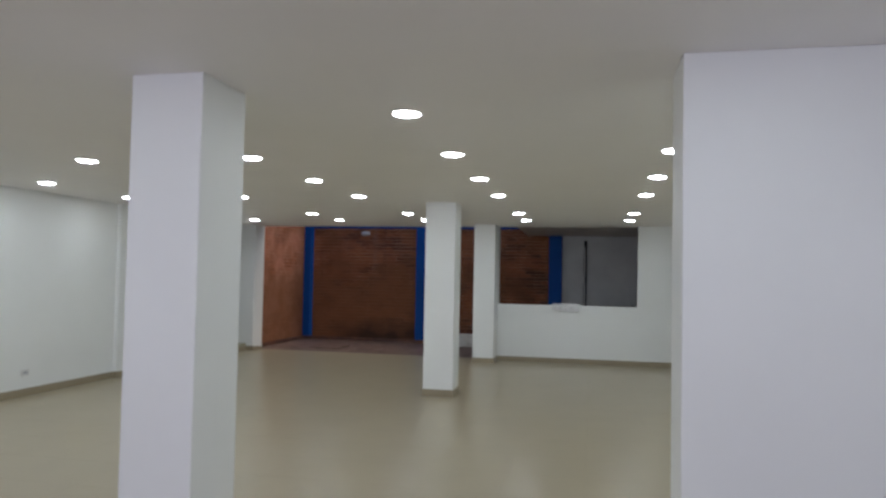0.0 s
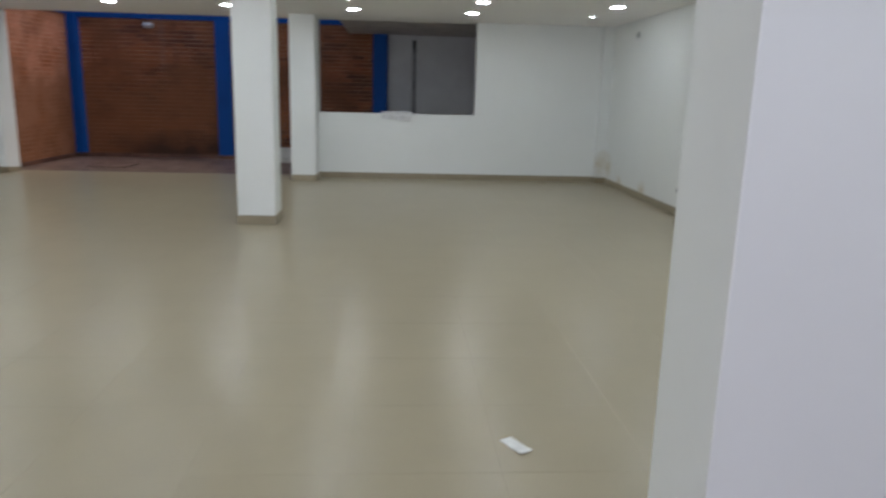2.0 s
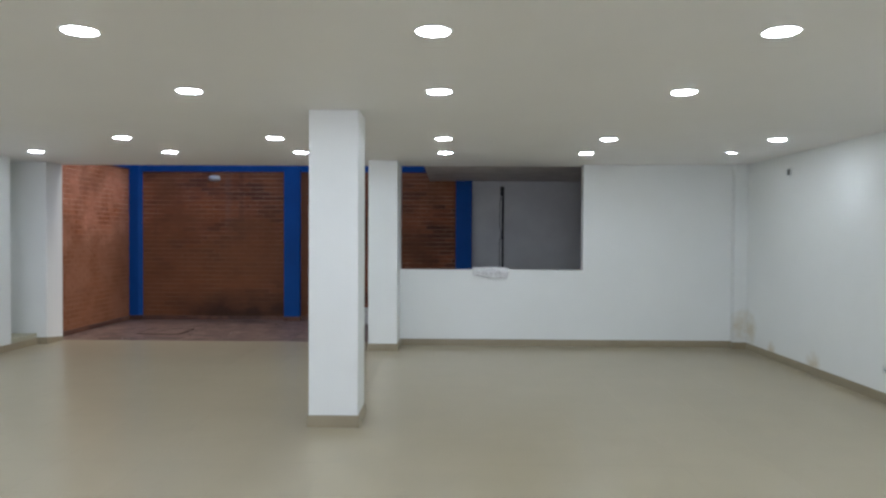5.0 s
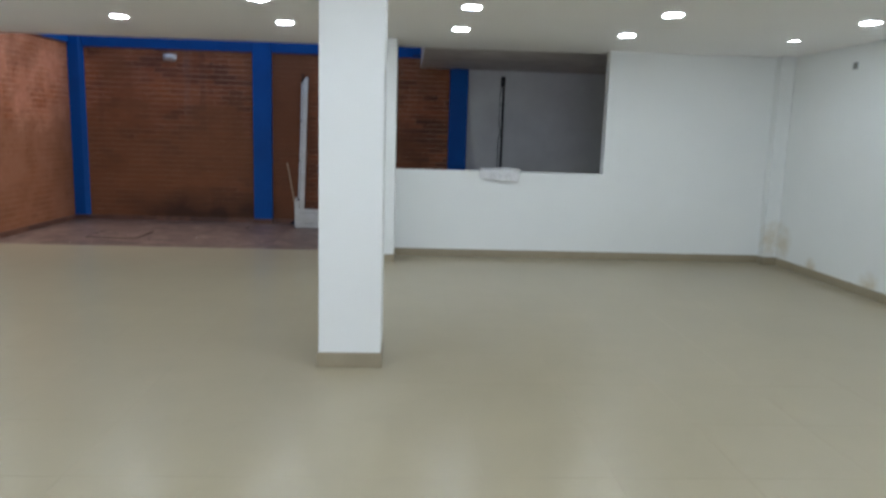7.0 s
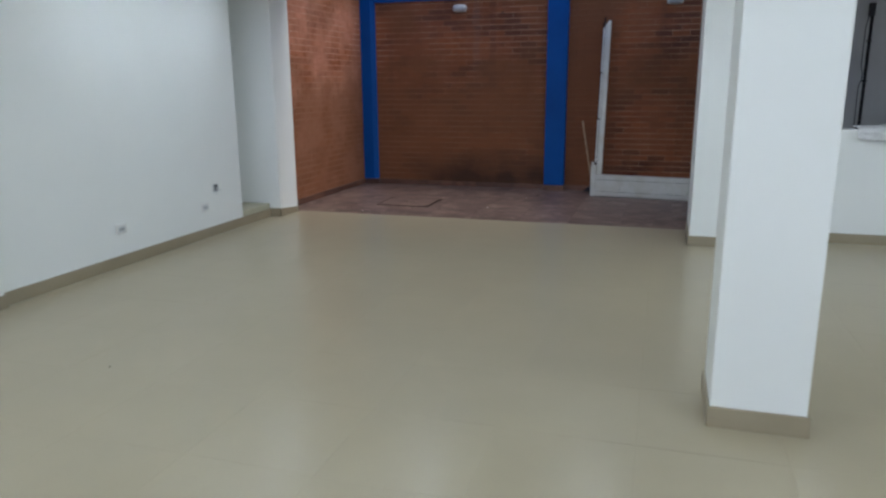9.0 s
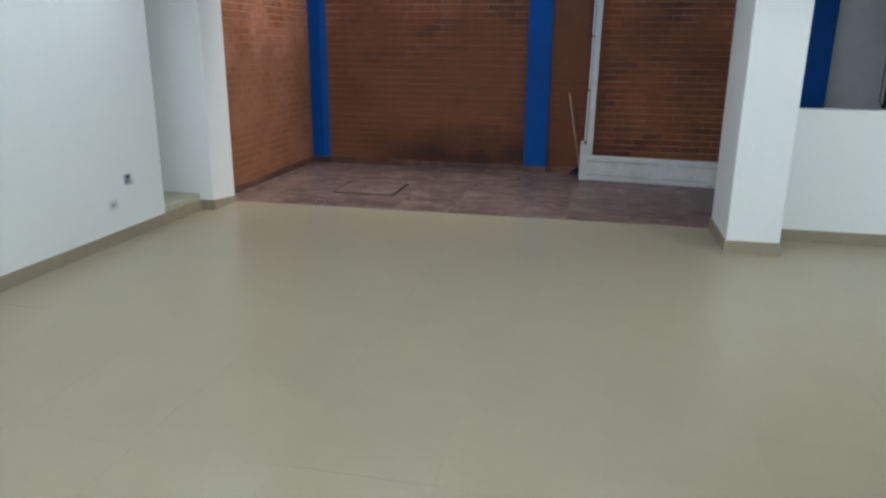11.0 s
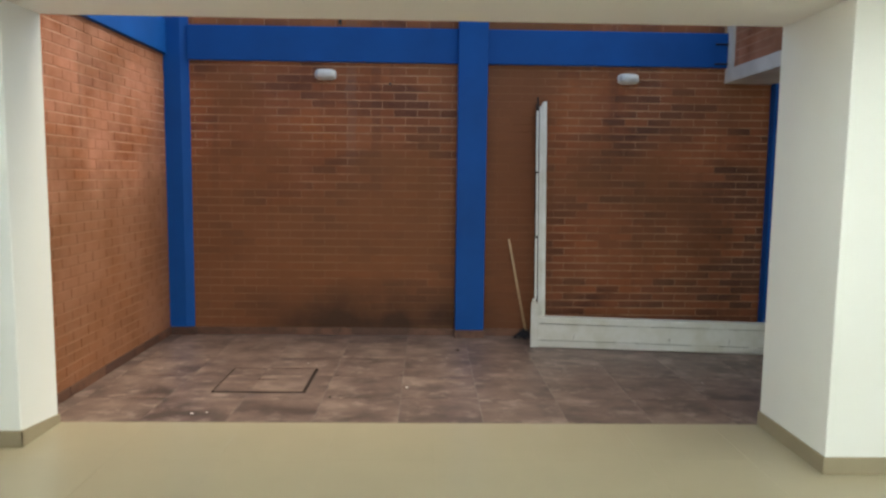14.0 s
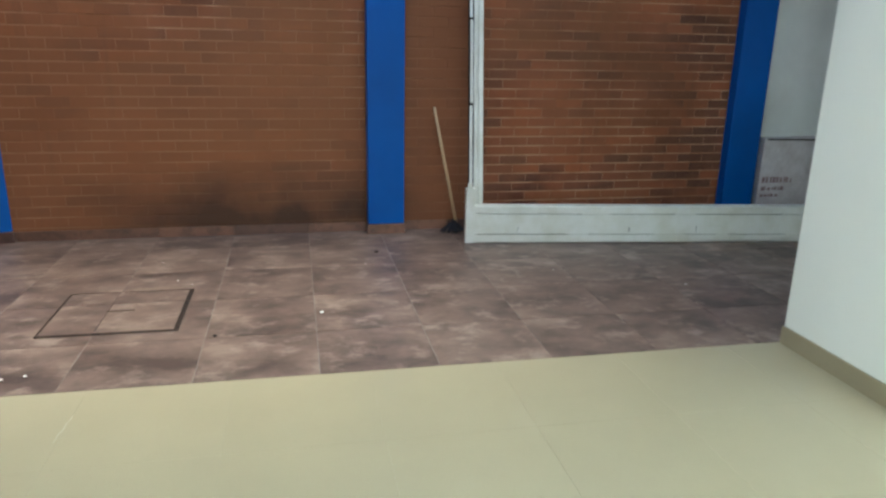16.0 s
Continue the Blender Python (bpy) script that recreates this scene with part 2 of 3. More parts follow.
def brick_material(name, single, bloom=0.12, dark=-0.28):
    """Fired clay. Each brick takes its own tone; drips, soot and lime lie over many bricks."""
    m, n, l, b = material(name)
    p = place_of(n, l)
    if single:
        chance = n.new("ShaderNodeObjectInfo").outputs["Random"]
    else:
        chance = n.new("ShaderNodeNewGeometry").outputs["Random Per Island"]
    tones = [(0.0, (0.095, 0.029, 0.014)), (0.12, (0.165, 0.052, 0.020)), (0.26, (0.225, 0.074, 0.026)), (0.75, (0.27, 0.093, 0.031)), (1.0, (0.34, 0.116, 0.039))]
    if single:
        tones = [(0.0, (0.040, 0.014, 0.009)), (0.17, (0.085, 0.027, 0.013)), (0.32, (0.16, 0.051, 0.020)), (0.55, (0.235, 0.078, 0.027)), (1.0, (0.33, 0.112, 0.038))]
    # dark bricks come in clusters
    group = n.new("ShaderNodeMapRange")
    group.inputs["From Min"].default_value, group.inputs["From Max"].default_value = 0.38, 0.62
    group.inputs["To Min"].default_value, group.inputs["To Max"].default_value = dark, 0.42
    l.new(noise_tex(n, l, place_of(n, l, (0.8, 0.8, 1.6)), 1.25, 3, 0.5), group.inputs["Value"])
    lot = n.new("ShaderNodeMath")
    lot.operation, lot.use_clamp = "MULTIPLY_ADD", True
    l.new(chance, lot.inputs[0]), l.new(group.outputs["Result"], lot.inputs[2])
    lot.inputs[1].default_value = 0.8
    tone = ramp(n, l, lot.outputs[0], [(at, (red, (0.84 if single else 0.90) * green, (0.76 if single else 0.86) * blue)) for at, (red, green, blue) in tones])
    dusty = noise_tex(n, l, p, 1.3, 5, 0.6)
    c = mix(n, l, ramp(n, l, dusty, [(0.46, (0, 0, 0)), (0.74, (0.6, 0.6, 0.6))]), tone, (0.255, 0.080, 0.027))
    grain = noise_tex(n, l, p, 45.0, 5, 0.7)
    c = mix(n, l, ramp(n, l, grain, [(0.35, (0.35, 0.35, 0.35)), (0.65, (0, 0, 0))]), c, (0.17, 0.065, 0.032))
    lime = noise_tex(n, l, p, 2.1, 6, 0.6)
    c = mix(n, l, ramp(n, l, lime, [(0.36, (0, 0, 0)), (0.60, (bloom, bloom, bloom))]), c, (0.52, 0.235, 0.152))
    drip = noise_tex(n, l, place_of(n, l, (9.0, 9.0, 0.45)), 1.0, 4, 0.6)
    c = mix(n, l, ramp(n, l, drip, [(0.60, (0, 0, 0)), (0.74, (0.45, 0.45, 0.45))]), c, (0.10, 0.045, 0.028))
    # rain streaks down from the beam
    apart = n.new("ShaderNodeSeparateXYZ")
    l.new(p, apart.inputs[0])
    wobble = n.new("ShaderNodeMath")
    wobble.operation = "MULTIPLY_ADD"
    l.new(noise_tex(n, l, p, 5.0, 4, 0.6), wobble.inputs[0])
    wobble.inputs[1].default_value = 0.10
    l.new(apart.outputs["X"], wobble.inputs[2])
    for x, wide, dark, tint in ((-3.97, 0.045, 0.6, (0.07, 0.03, 0.025)), (-4.20, 0.05, 0.4, (0.20, 0.15, 0.13)), (-1.72, 0.04, 0.5, (0.09, 0.035, 0.025)), (-1.36, 0.05, 0.35, (0.12, 0.05, 0.03))):
        off = n.new("ShaderNodeMath")
        off.operation = "COMPARE"
        l.new(wobble.outputs[0], off.inputs[0])
        off.inputs[1].default_value, off.inputs[2].default_value = x + 0.05, wide
        high = n.new("ShaderNodeMapRange")
        high.inputs["From Min"].default_value, high.inputs["From Max"].default_value = 1.3, 1.9
        high.inputs["To Max"].default_value = dark
        l.new(apart.outputs["Z"], high.inputs["Value"])
        both = n.new("ShaderNodeMath")
        both.operation = "MULTIPLY"
        l.new(off.outputs[0], both.inputs[0]), l.new(high.outputs["Result"], both.inputs[1])
        patchy = n.new("ShaderNodeMath")
        patchy.operation = "MULTIPLY"
        l.new(both.outputs[0], patchy.inputs[0]), l.new(noise_tex(n, l, p, 6.0, 5, 0.7), patchy.inputs[1])
        c = mix(n, l, patchy.outputs[0], c, tint)
    c = soot(n, l, p, c)
    l.new(c, b.inputs["Base Color"])
    b.inputs["Roughness"].default_value = 0.85
    bump(n, l, grain, 0.5, 0.003, b)
    return m


BRICK_ONE = brick_material("orange_fired_brick", True)
BRICK = brick_material("orange_fired_brickwork", False)
# paler copy: lime bloom, plus the west wall's daylight put into the colour
LIMED_LIT = brick_material("limed_daylit_brickwork", False, 0.75, 0.05)


def mortar_material(name, base, pale):
    m, n, l, b = material(name)
    p = place_of(n, l)
    c = mix(n, l, ramp(n, l, noise_tex(n, l, p, 2.2, 5, 0.6), [(0.36, (0, 0, 0)), (0.58, (1, 1, 1))]), base, pale)
    l.new(soot(n, l, p, c), b.inputs["Base Color"])
    b.inputs["Roughness"].default_value = 0.95
    bump(n, l, noise_tex(n, l, p, 120.0, 3), 0.25, 0.004, b)
    return m


MORTAR = mortar_material("brown_sandy_mortar", (0.265, 0.104, 0.047), (0.50, 0.30, 0.19))
LIME_MORTAR = mortar_material("lime_bloomed_mortar", (0.36, 0.145, 0.078), (0.52, 0.29, 0.20))


def plain(name, base, roughness=0.5, metal=0.0, worn=None, patch=14.0):
    m, n, l, b = material(name)
    p = place_of(n, l)
    f = noise_tex(n, l, p, patch, 5, 0.65)
    l.new(mix(n, l, ramp(n, l, f, [(0.4, (0, 0, 0)), (0.7, (1, 1, 1))]), base, worn or tuple(0.8 * v for v in base)), b.inputs["Base Color"])
    b.inputs["Roughness"].default_value, b.inputs["Metallic"].default_value = roughness, metal
    bump(n, l, noise_tex(n, l, p, 180.0, 3), 0.12, 0.001, b)
    return m


WHITE_PLASTIC = plain("white_plastic", (0.78, 0.78, 0.76), 0.35)
GREY_PLASTIC = plain("milky_lamp_cover", (0.62, 0.64, 0.66), 0.3)
WHITE_METAL = plain("chipped_white_enamel", (0.72, 0.72, 0.69), 0.4, 0.0, (0.60, 0.59, 0.52), 5.0)
DARK_STEEL = plain("rusty_dark_steel", (0.018, 0.013, 0.012), 0.8, 0.2, (0.05, 0.026, 0.016), 30.0)
GROOVE_BROWN = plain("dark_brown_groove", (0.055, 0.038, 0.033), 0.8, 0.1, (0.09, 0.055, 0.04), 20.0)
BLACK = plain("black_plastic", (0.012, 0.012, 0.013), 0.5)
DARK_BOX = plain("dark_grey_socket_inside", (0.05, 0.055, 0.06), 0.6)
DUSTY_BOX = plain("dusty_grey_socket_inside", (0.20, 0.20, 0.18), 0.8)
PAPER = plain("white_paper", (0.82, 0.82, 0.80), 0.7)
PALE_SCRATCH = plain("pale_scratch", (0.50, 0.46, 0.36), 0.9)
BAG = plain("crumpled_white_sheet", (0.74, 0.74, 0.75), 0.45)
CARTON = plain("lavender_white_carton", (0.60, 0.56, 0.58), 0.8, 0.0, (0.46, 0.41, 0.43), 9.0)
PRINT = plain("faded_red_print", (0.20, 0.11, 0.12), 0.8, 0.0, (0.36, 0.28, 0.30), 40.0)
WOOD = plain("pale_turned_wood", (0.50, 0.34, 0.20), 0.6)
BRISTLE = plain("dark_blue_bristles", (0.018, 0.02, 0.03), 0.8)


def glow_material():
    m, n, l, b = material("lit_lamp_panel")
    b.inputs["Base Color"].default_value = (0.9, 0.9, 0.9, 1)
    b.inputs["Emission Color"].default_value = (0.875, 0.945, 1.0, 1)
    b.inputs["Emission Strength"].default_value = LAMP_GLOW
    return m


GLOW = glow_material()


# ---- shaping ----
def add_box(bm, x0, y0, z0, x1, y1, z1, turn=None):
    vs = [bm.verts.new((x, y, z)) for x in (x0, x1) for y in (y0, y1) for z in (z0, z1)]
    if turn is not None:
        for v in vs:
            v.co = turn @ v.co
    for f in ((0, 1, 3, 2), (4, 6, 7, 5), (0, 4, 5, 1), (2, 3, 7, 6), (0, 2, 6, 4), (1, 5, 7, 3)):
        bm.faces.new([vs[i] for i in f])
    return vs


def add_tube(bm, a, b, r0, r1=None, sides=12):
    """A closed round bar from a to b."""
    a, b, r1 = Vector(a), Vector(b), r0 if r1 is None else r1
    q = (b - a).to_track_quat("Z", "Y")
    rings = []
    for at, r in ((a, r0), (b, r1)):
        rings.append([bm.verts.new(at + q @ Vector((r * math.cos(2 * math.pi * i / sides), r * math.sin(2 * math.pi * i / sides), 0))) for i in range(sides)])
    for i in range(sides):
        bm.faces.new((rings[0][i], rings[0][(i + 1) % sides], rings[1][(i + 1) % sides], rings[1][i]))
    bm.faces.new(rings[0][::-1]), bm.faces.new(rings[1])


def finish(name, bm, mat, parent=None, bevel=0.0, smooth=False):
    if bevel:
        bmesh.ops.bevel(bm, geom=list(bm.edges), offset=bevel, segments=2, affect="EDGES", profile=0.6)
    bmesh.ops.recalc_face_normals(bm, faces=bm.faces)
    me = bpy.data.meshes.new(name)
    bm.to_mesh(me)
    bm.free()
    me.materials.append(mat)
    if smooth:
        for f in me.polygons:
            f.use_smooth = True
    ob = new(name, me)
    ob.parent = parent
    return ob


def box(name, x0, y0, z0, x1, y1, z1, mat, parent=None, bevel=0.0):
    bm = bmesh.new()
    add_box(bm, x0, y0, z0, x1, y1, z1)
    return finish(name, bm, mat, parent, bevel)


def boxes(name, sizes, mat, parent=None, bevel=0.0):
    bm = bmesh.new()
    for s in sizes:
        add_box(bm, *s)
    return finish(name, bm, mat, parent, bevel)


def setting(ob, label, category):
    return tagged(ob, label, category, kind="structure")


# ---- the hall ----
H = 2.46                       # ceiling height
WEST, EAST, SOUTH = -5.88, 3.64, -3.2
EDGE = 13.70                   # where the hall's floor meets the patio
BACK = 16.15                   # face of the patio's brick wall
PATIO_W = -5.93                # face of the patio's west wall
TOP = 3.2                      # top of the walls round the patio

ceiling = setting(box("ceiling", WEST - 0.8, SOUTH - 0.2, H, EAST + 0.3, 13.69, 2.74, CEIL), "plain white plastered ceiling slab over the hall", "ceiling")

wall_west = setting(boxes("wall_west", [(WEST - 0.22, SOUTH - 0.2, -0.1, WEST, 12.72, H), (-6.65, 12.50, -0.1, -6.45, 13.30, H), (-6.46, 12.50, -0.1, WEST - 0.22, 12.72, H)], WALL), "white painted plaster wall with a beige tile skirting", "wall")
wall_east = setting(box("wall_east", EAST, SOUTH - 0.2, -0.1, EAST + 0.22, 13.70, H, DAMP), "white painted wall with ochre damp stains near the floor", "wall")
wall_south = setting(boxes("wall_south", [(WEST, SOUTH - 0.2, -0.1, -4.1, SOUTH, H), (2.1, SOUTH - 0.2, -0.1, EAST, SOUTH, H), (-4.1, SOUTH - 0.2, 2.25, 2.1, SOUTH, H)], WALL),
                     "white painted wall round the open entrance", "wall")
wall_north = setting(boxes("wall_north", [(-0.99, 13.42, -0.1, EAST, 13.57, 1.035), (1.485, 13.42, 1.035, EAST, 13.57, H)], WALL),
                     "white half-height wall under a wide unglazed opening to the patio", "wall")
wall_partition = setting(box("wall_partition", 1.06, 3.55, -0.1, EAST, 3.93, H, WALL, None, 0.006), "white painted wall end beside the passage", "wall")


def column(name, x0, y0, x1, y1, label, sides="snew", mat=None):
    """A square plastered pillar with a skirting of beige tile on the sides that show."""
    c = setting(box(name, x0, y0, -0.05, x1, y1, H, mat or WALL, None, 0.007), label, "column")
    skirting(c, [(s, x0, y0, x1, y1) for s in sides])
    return c


def skirting(parent, sides):
    """Beige tile strips, 9 cm high, round the sides of a box, butted at the corners."""
    t, h = 0.012, 0.094
    for s, x0, y0, x1, y1 in sides:
        b = {"s": (x0 - t, y0 - t, 0, x1 + t, y0, h), "n": (x0 - t, y1, 0, x1 + t, y1 + t, h), "w": (x0 - t, y0, 0, x0, y1, h), "e": (x1, y0, 0, x1 + t, y1, h)}[s]
        box("baseboard", *b, BASE_TILE, parent, 0.0025)


def worn_skirting(parent):
    """The tile on the jamb, worn down towards the patio."""
    bm = bmesh.new()
    ends = [[bm.verts.new((x, y, z)) for x, z in ((-5.755, 0), (-5.743, 0), (-5.743, h), (-5.755, h))] for y, h in ((13.278, 0.094), (13.69, 0.055))]
    for i in range(4):
        bm.faces.new((ends[0][i], ends[0][(i + 1) % 4], ends[1][(i + 1) % 4], ends[1][i]))
    bm.faces.new(ends[0]), bm.faces.new(ends[1])
    finish("baseboard", bm, BASE_TILE, parent, 0.002)


column("column_1", -1.475, 3.51, -1.10, 3.93, "white plastered square column with a beige tile skirting")
column("column_2", -1.385, 9.29, -1.00, 9.69, "white plastered square column standing free in the hall")
column("column_3", -1.365, 12.95, -0.99, 13.69, "white plastered column at the jamb of the patio opening", "sw")
skirting(bpy.data.objects["column_3"], [("e", -1.365, 12.95, -0.99, 13.42)])
column("pilaster_1", -6.6, 13.29, -5.755, 13.69, "white plastered pilaster at the patio opening", "s")
worn_skirting(bpy.data.objects["pilaster_1"])
column("pilaster_2", WEST - 0.1, 9.35, -5.83, 9.75, "shallow white pilaster on the hall wall", "sne")
column("pilaster_3", 3.37, 9.43, EAST + 0.1, 9.58, "white plastered pilaster on the hall wall", "snw")
column("pilaster_4", 3.475, 13.29, EAST + 0.1, 13.44, "shallow damp-stained white pilaster in the corner", "sw", DAMP)

baseboard = setting(boxes("baseboard", [
    (WEST, SOUTH, 0, WEST + 0.012, 9.338, 0.094), (WEST, 9.762, 0, WEST + 0.012, 13.276, 0.094),
    (EAST - 0.012, SOUTH, 0, EAST, 3.55, 0.094), (EAST - 0.012, 3.93, 0, EAST, 9.416, 0.094), (EAST - 0.012, 9.594, 0, EAST, 13.276, 0.094),
    (-0.976, 13.408, 0, 3.463, 13.42, 0.094),
    (1.06, 3.538, 0, EAST - 0.014, 3.55, 0.094), (1.048, 3.538, 0, 1.06, 3.942, 0.094), (1.06, 3.93, 0, EAST - 0.014, 3.942, 0.094),
], BASE_TILE, None, 0.0025), "beige tile skirting along the hall walls", "baseboard")

box_plinth = setting(box("plinth", -6.45, 12.722, 0, WEST - 0.002, 13.276, 0.15, BARE, None, 0.006), "low bare beige plinth in the wall niche", "plinth")

# ---- the patio ----
patio_north = setting(box("patio_wall_north", -6.2, BACK + 0.0025, -0.1, 0.06, BACK + 0.3, TOP, MORTAR), "orange brick wall with blue painted concrete frame", "wall")
patio_west = setting(box("patio_wall_west", -6.2, 13.70, -0.1, PATIO_W - 0.0025, BACK + 0.0025, TOP, LIME_MORTAR), "orange brick side wall with a blue beam", "wall")
patio_plaster = setting(box("patio_wall_plaster", 0.06, BACK + 0.02, -0.1, EAST + 0.22, BACK + 0.3, TOP, PLASTER), "grey white plastered wall behind the opening", "wall")
patio_east = setting(box("patio_wall_east", EAST, 13.70, -0.1, EAST + 0.22, BACK + 0.02, TOP, PLASTER), "grey plastered wall closing the patio", "wall")
# added out of view; kept low so that the sky lights the brick wall
upper_wall = setting(box("upper_wall", -6.2, 13.45, 2.742, EAST + 0.22, 13.69, 2.95, SLAB), "low unseen rendered wall over the hall's roof edge", "wall")

bm = bmesh.new()
for v in add_box(bm, -0.68, 13.695, 2.445, EAST, BACK + 0.012, 2.575):
    if v.co.y < 14 and v.co.z < 2.5:
        v.co.z = 2.462
overhang = setting(finish("overhang_slab", bm, SLAB, None, 0.004), "whitewashed concrete slab overhanging part of the patio", "slab")


def frame_part(name, x0, y0, z0, x1, y1, z1, label, category):
    return setting(box(name, x0, y0, z0, x1, y1, z1, BLUE, None, 0.008), label, category)


def blue_post(name, x0, x1, y0):
    c = frame_part(name, x0, y0, 0.075, x1, BACK + 0.02, TOP, "blue painted concrete post in the brick wall", "column")
    box("base_tile", x0 - 0.006, y0 - 0.008, 0, x1 + 0.006, BACK + 0.013, 0.075, BROWN_TILE, c, 0.004)


def corner_post():
    """The post in the corner: its inner edge is cut off at a slant."""
    bm = bmesh.new()
    plan = [(PATIO_W - 0.01, 16.115), (-5.775, 16.115), (-5.672, 16.17), (PATIO_W - 0.01, 16.17)]
    rings = [[bm.verts.new((x, y, z)) for x, y in plan] for z in (0.075, TOP)]
    for i in range(4):
        bm.faces.new((rings[0][i], rings[0][(i + 1) % 4], rings[1][(i + 1) % 4], rings[1][i]))
    bm.faces.new(rings[0]), bm.faces.new(rings[1])
    c = setting(finish("blue_post_1", bm, BLUE, None, 0.006), "blue painted concrete post in the corner of the bricks", "column")
    box("base_tile", PATIO_W + 0.007, 16.106, 0, -5.69, BACK + 0.013, 0.075, BROWN_TILE, c, 0.004)


corner_post()
blue_post("blue_post_2", -3.205, -2.93, 16.05)
blue_post("blue_post_3", -0.228, 0.055, 16.06)
frame_part("blue_beam_1", -5.71, 16.115, 2.588, -3.205, BACK + 0.05, 2.905, "blue painted concrete beam across the brick wall", "beam")
frame_part("blue_beam_2", -2.93, 16.115, 2.588, -0.228, BACK + 0.05, 2.905, "blue painted concrete beam across the brick wall", "beam")
frame_part("blue_beam_3", PATIO_W - 0.05, 13.70, 2.635, PATIO_W + 0.035, 16.112, 2.95, "blue painted concrete beam on the side wall", "beam")

ground = setting(box("ground", -60, -60, -0.3, 60, 60, -0.1, GREY), "plain grey concrete ground round the building", "ground")


# ---- lamps ----
def ceiling_lamp():
    """A round flush panel: a white rim and a lit, slightly domed disc."""
    e = new("ceiling_lamp")
    bm = bmesh.new()
    sides, prof = 40, ((0.0795, -0.0012), (0.081, -0.004), (0.091, -0.0045), (0.094, -0.003), (0.095, 0.0))
    rings = [[bm.verts.new((r * math.cos(2 * math.pi * i / sides), r * math.sin(2 * math.pi * i / sides), z)) for i in range(sides)] for r, z in prof]
    for a, b in zip(rings, rings[1:]):
        for i in range(sides):
            bm.faces.new((a[i], a[(i + 1) % sides], b[(i + 1) % sides], b[i]))
    finish("rim", bm, WHITE_PLASTIC, e, 0, True)
    bm = bmesh.new()
    dome = [[bm.verts.new((k * 0.080 * math.cos(2 * math.pi * i / 32), k * 0.080 * math.sin(2 * math.pi * i / 32), z)) for i in range(32)] for k, z in ((1.0, 0.0), (0.985, -0.003), (0.92, -0.006), (0.70, -0.008), (0.35, -0.009))]
    for a, b in zip(dome, dome[1:]):
        for i in range(32):
            bm.faces.new((a[i], a[(i + 1) % 32], b[(i + 1) % 32], b[i]))
    bm.faces.new(dome[0]), bm.faces.new(dome[-1])
    tagged(finish("diffuser", bm, GLOW, e), "lit white diffuser")
    return tagged(e, "round white recessed ceiling lamp, switched on", "lamp", "ceiling lamps in rows")


lamp = ceiling_lamp()
LAMP_X = (-5.17, -3.59, -2.05, -0.365, 1.27, 2.93)
LAMP_Y = (2.55, 4.47, 5.845, 7.195, 8.595, 10.89, 12.093)
first = True
for y in LAMP_Y:
    for x in LAMP_X:
        if first:
            lamp.matrix_basis, first = pose(x, y, H), False
        else:
            # one panel sits askew, slipped up into its hole
            sag = x == 2.93 and y == 12.093
            copy_thing(lamp, pose(x, y, H + 0.012, 8.0, 0, 0) if sag else pose(x, y, H))


def wall_lamp():
    """An oval bulkhead lamp, unlit: a base plate and a domed cover with ribs."""
    e = new("wall_lamp")
    bm = bmesh.new()
    sides = 32
    for name, prof, mat in (("plate", ((1.0, 0.0), (1.0, 0.022), (0.93, 0.030)), WHITE_PLASTIC), ("cover", ((0.90, 0.026), (0.88, 0.055), (0.74, 0.085), (0.45, 0.100), (0.05, 0.104)), GREY_PLASTIC)):
        bm = bmesh.new()
        rings = []
        for k, d in prof:
            ring = []
            for i in range(sides):
                a = 2 * math.pi * i / sides
                cx, cz = math.cos(a), math.sin(a)
                # a rounded oblong
                ring.append(bm.verts.new((k * 0.099 * math.copysign(abs(cx) ** 0.6, cx), -d, k * 0.051 * math.copysign(abs(cz) ** 0.6, cz))))
            rings.append(ring)
        for a, b in zip(rings, rings[1:]):
            for i in range(sides):
                bm.faces.new((a[i], a[(i + 1) % sides], b[(i + 1) % sides], b[i]))
        bm.faces.new(rings[-1])
        finish(name, bm, mat, e, 0, True)
    return tagged(e, "white oval bulkhead lamp on the brick wall, switched off", "wall lamp", "bulkhead lamps on the brick wall")


bulkhead = wall_lamp()
bulkhead.matrix_basis = pose(-4.44, BACK + 0.002, 2.473)
copy_thing(bulkhead, pose(-1.60, BACK + 0.002, 2.473))


# ---- sockets ----
def wall_socket(label="white plastic wall socket near the floor"):
    """A plate with a raised insert and two slots; it faces +x."""
    e = new("wall_socket")
    box("plate", 0, -0.06, -0.038, 0.008, 0.06, 0.038, WHITE_PLASTIC, e, 0.003)
    box("insert", 0.008, -0.034, -0.022, 0.012, 0.034, 0.022, GREY_PLASTIC, e, 0.002)
    boxes("slots", [(0.012, y, -0.006, 0.0135, y + 0.004, 0.008) for y in (-0.02, -0.01, 0.008, 0.018)], DARK_BOX, e)
    return tagged(e, label, "socket", "sockets along the hall walls")


socket = wall_socket()
socket.matrix_basis = pose(WEST, 12.07, 0.30)
for x, y, z, turn in ((WEST, 10.935, 0.31, 0), (WEST, 7.77, 0.28, 0), (EAST, 7.775, 0.33, 180), (EAST, 10.233, 0.302, 180)):
    copy_thing(socket, pose(x, y, z, 0, 0, turn))


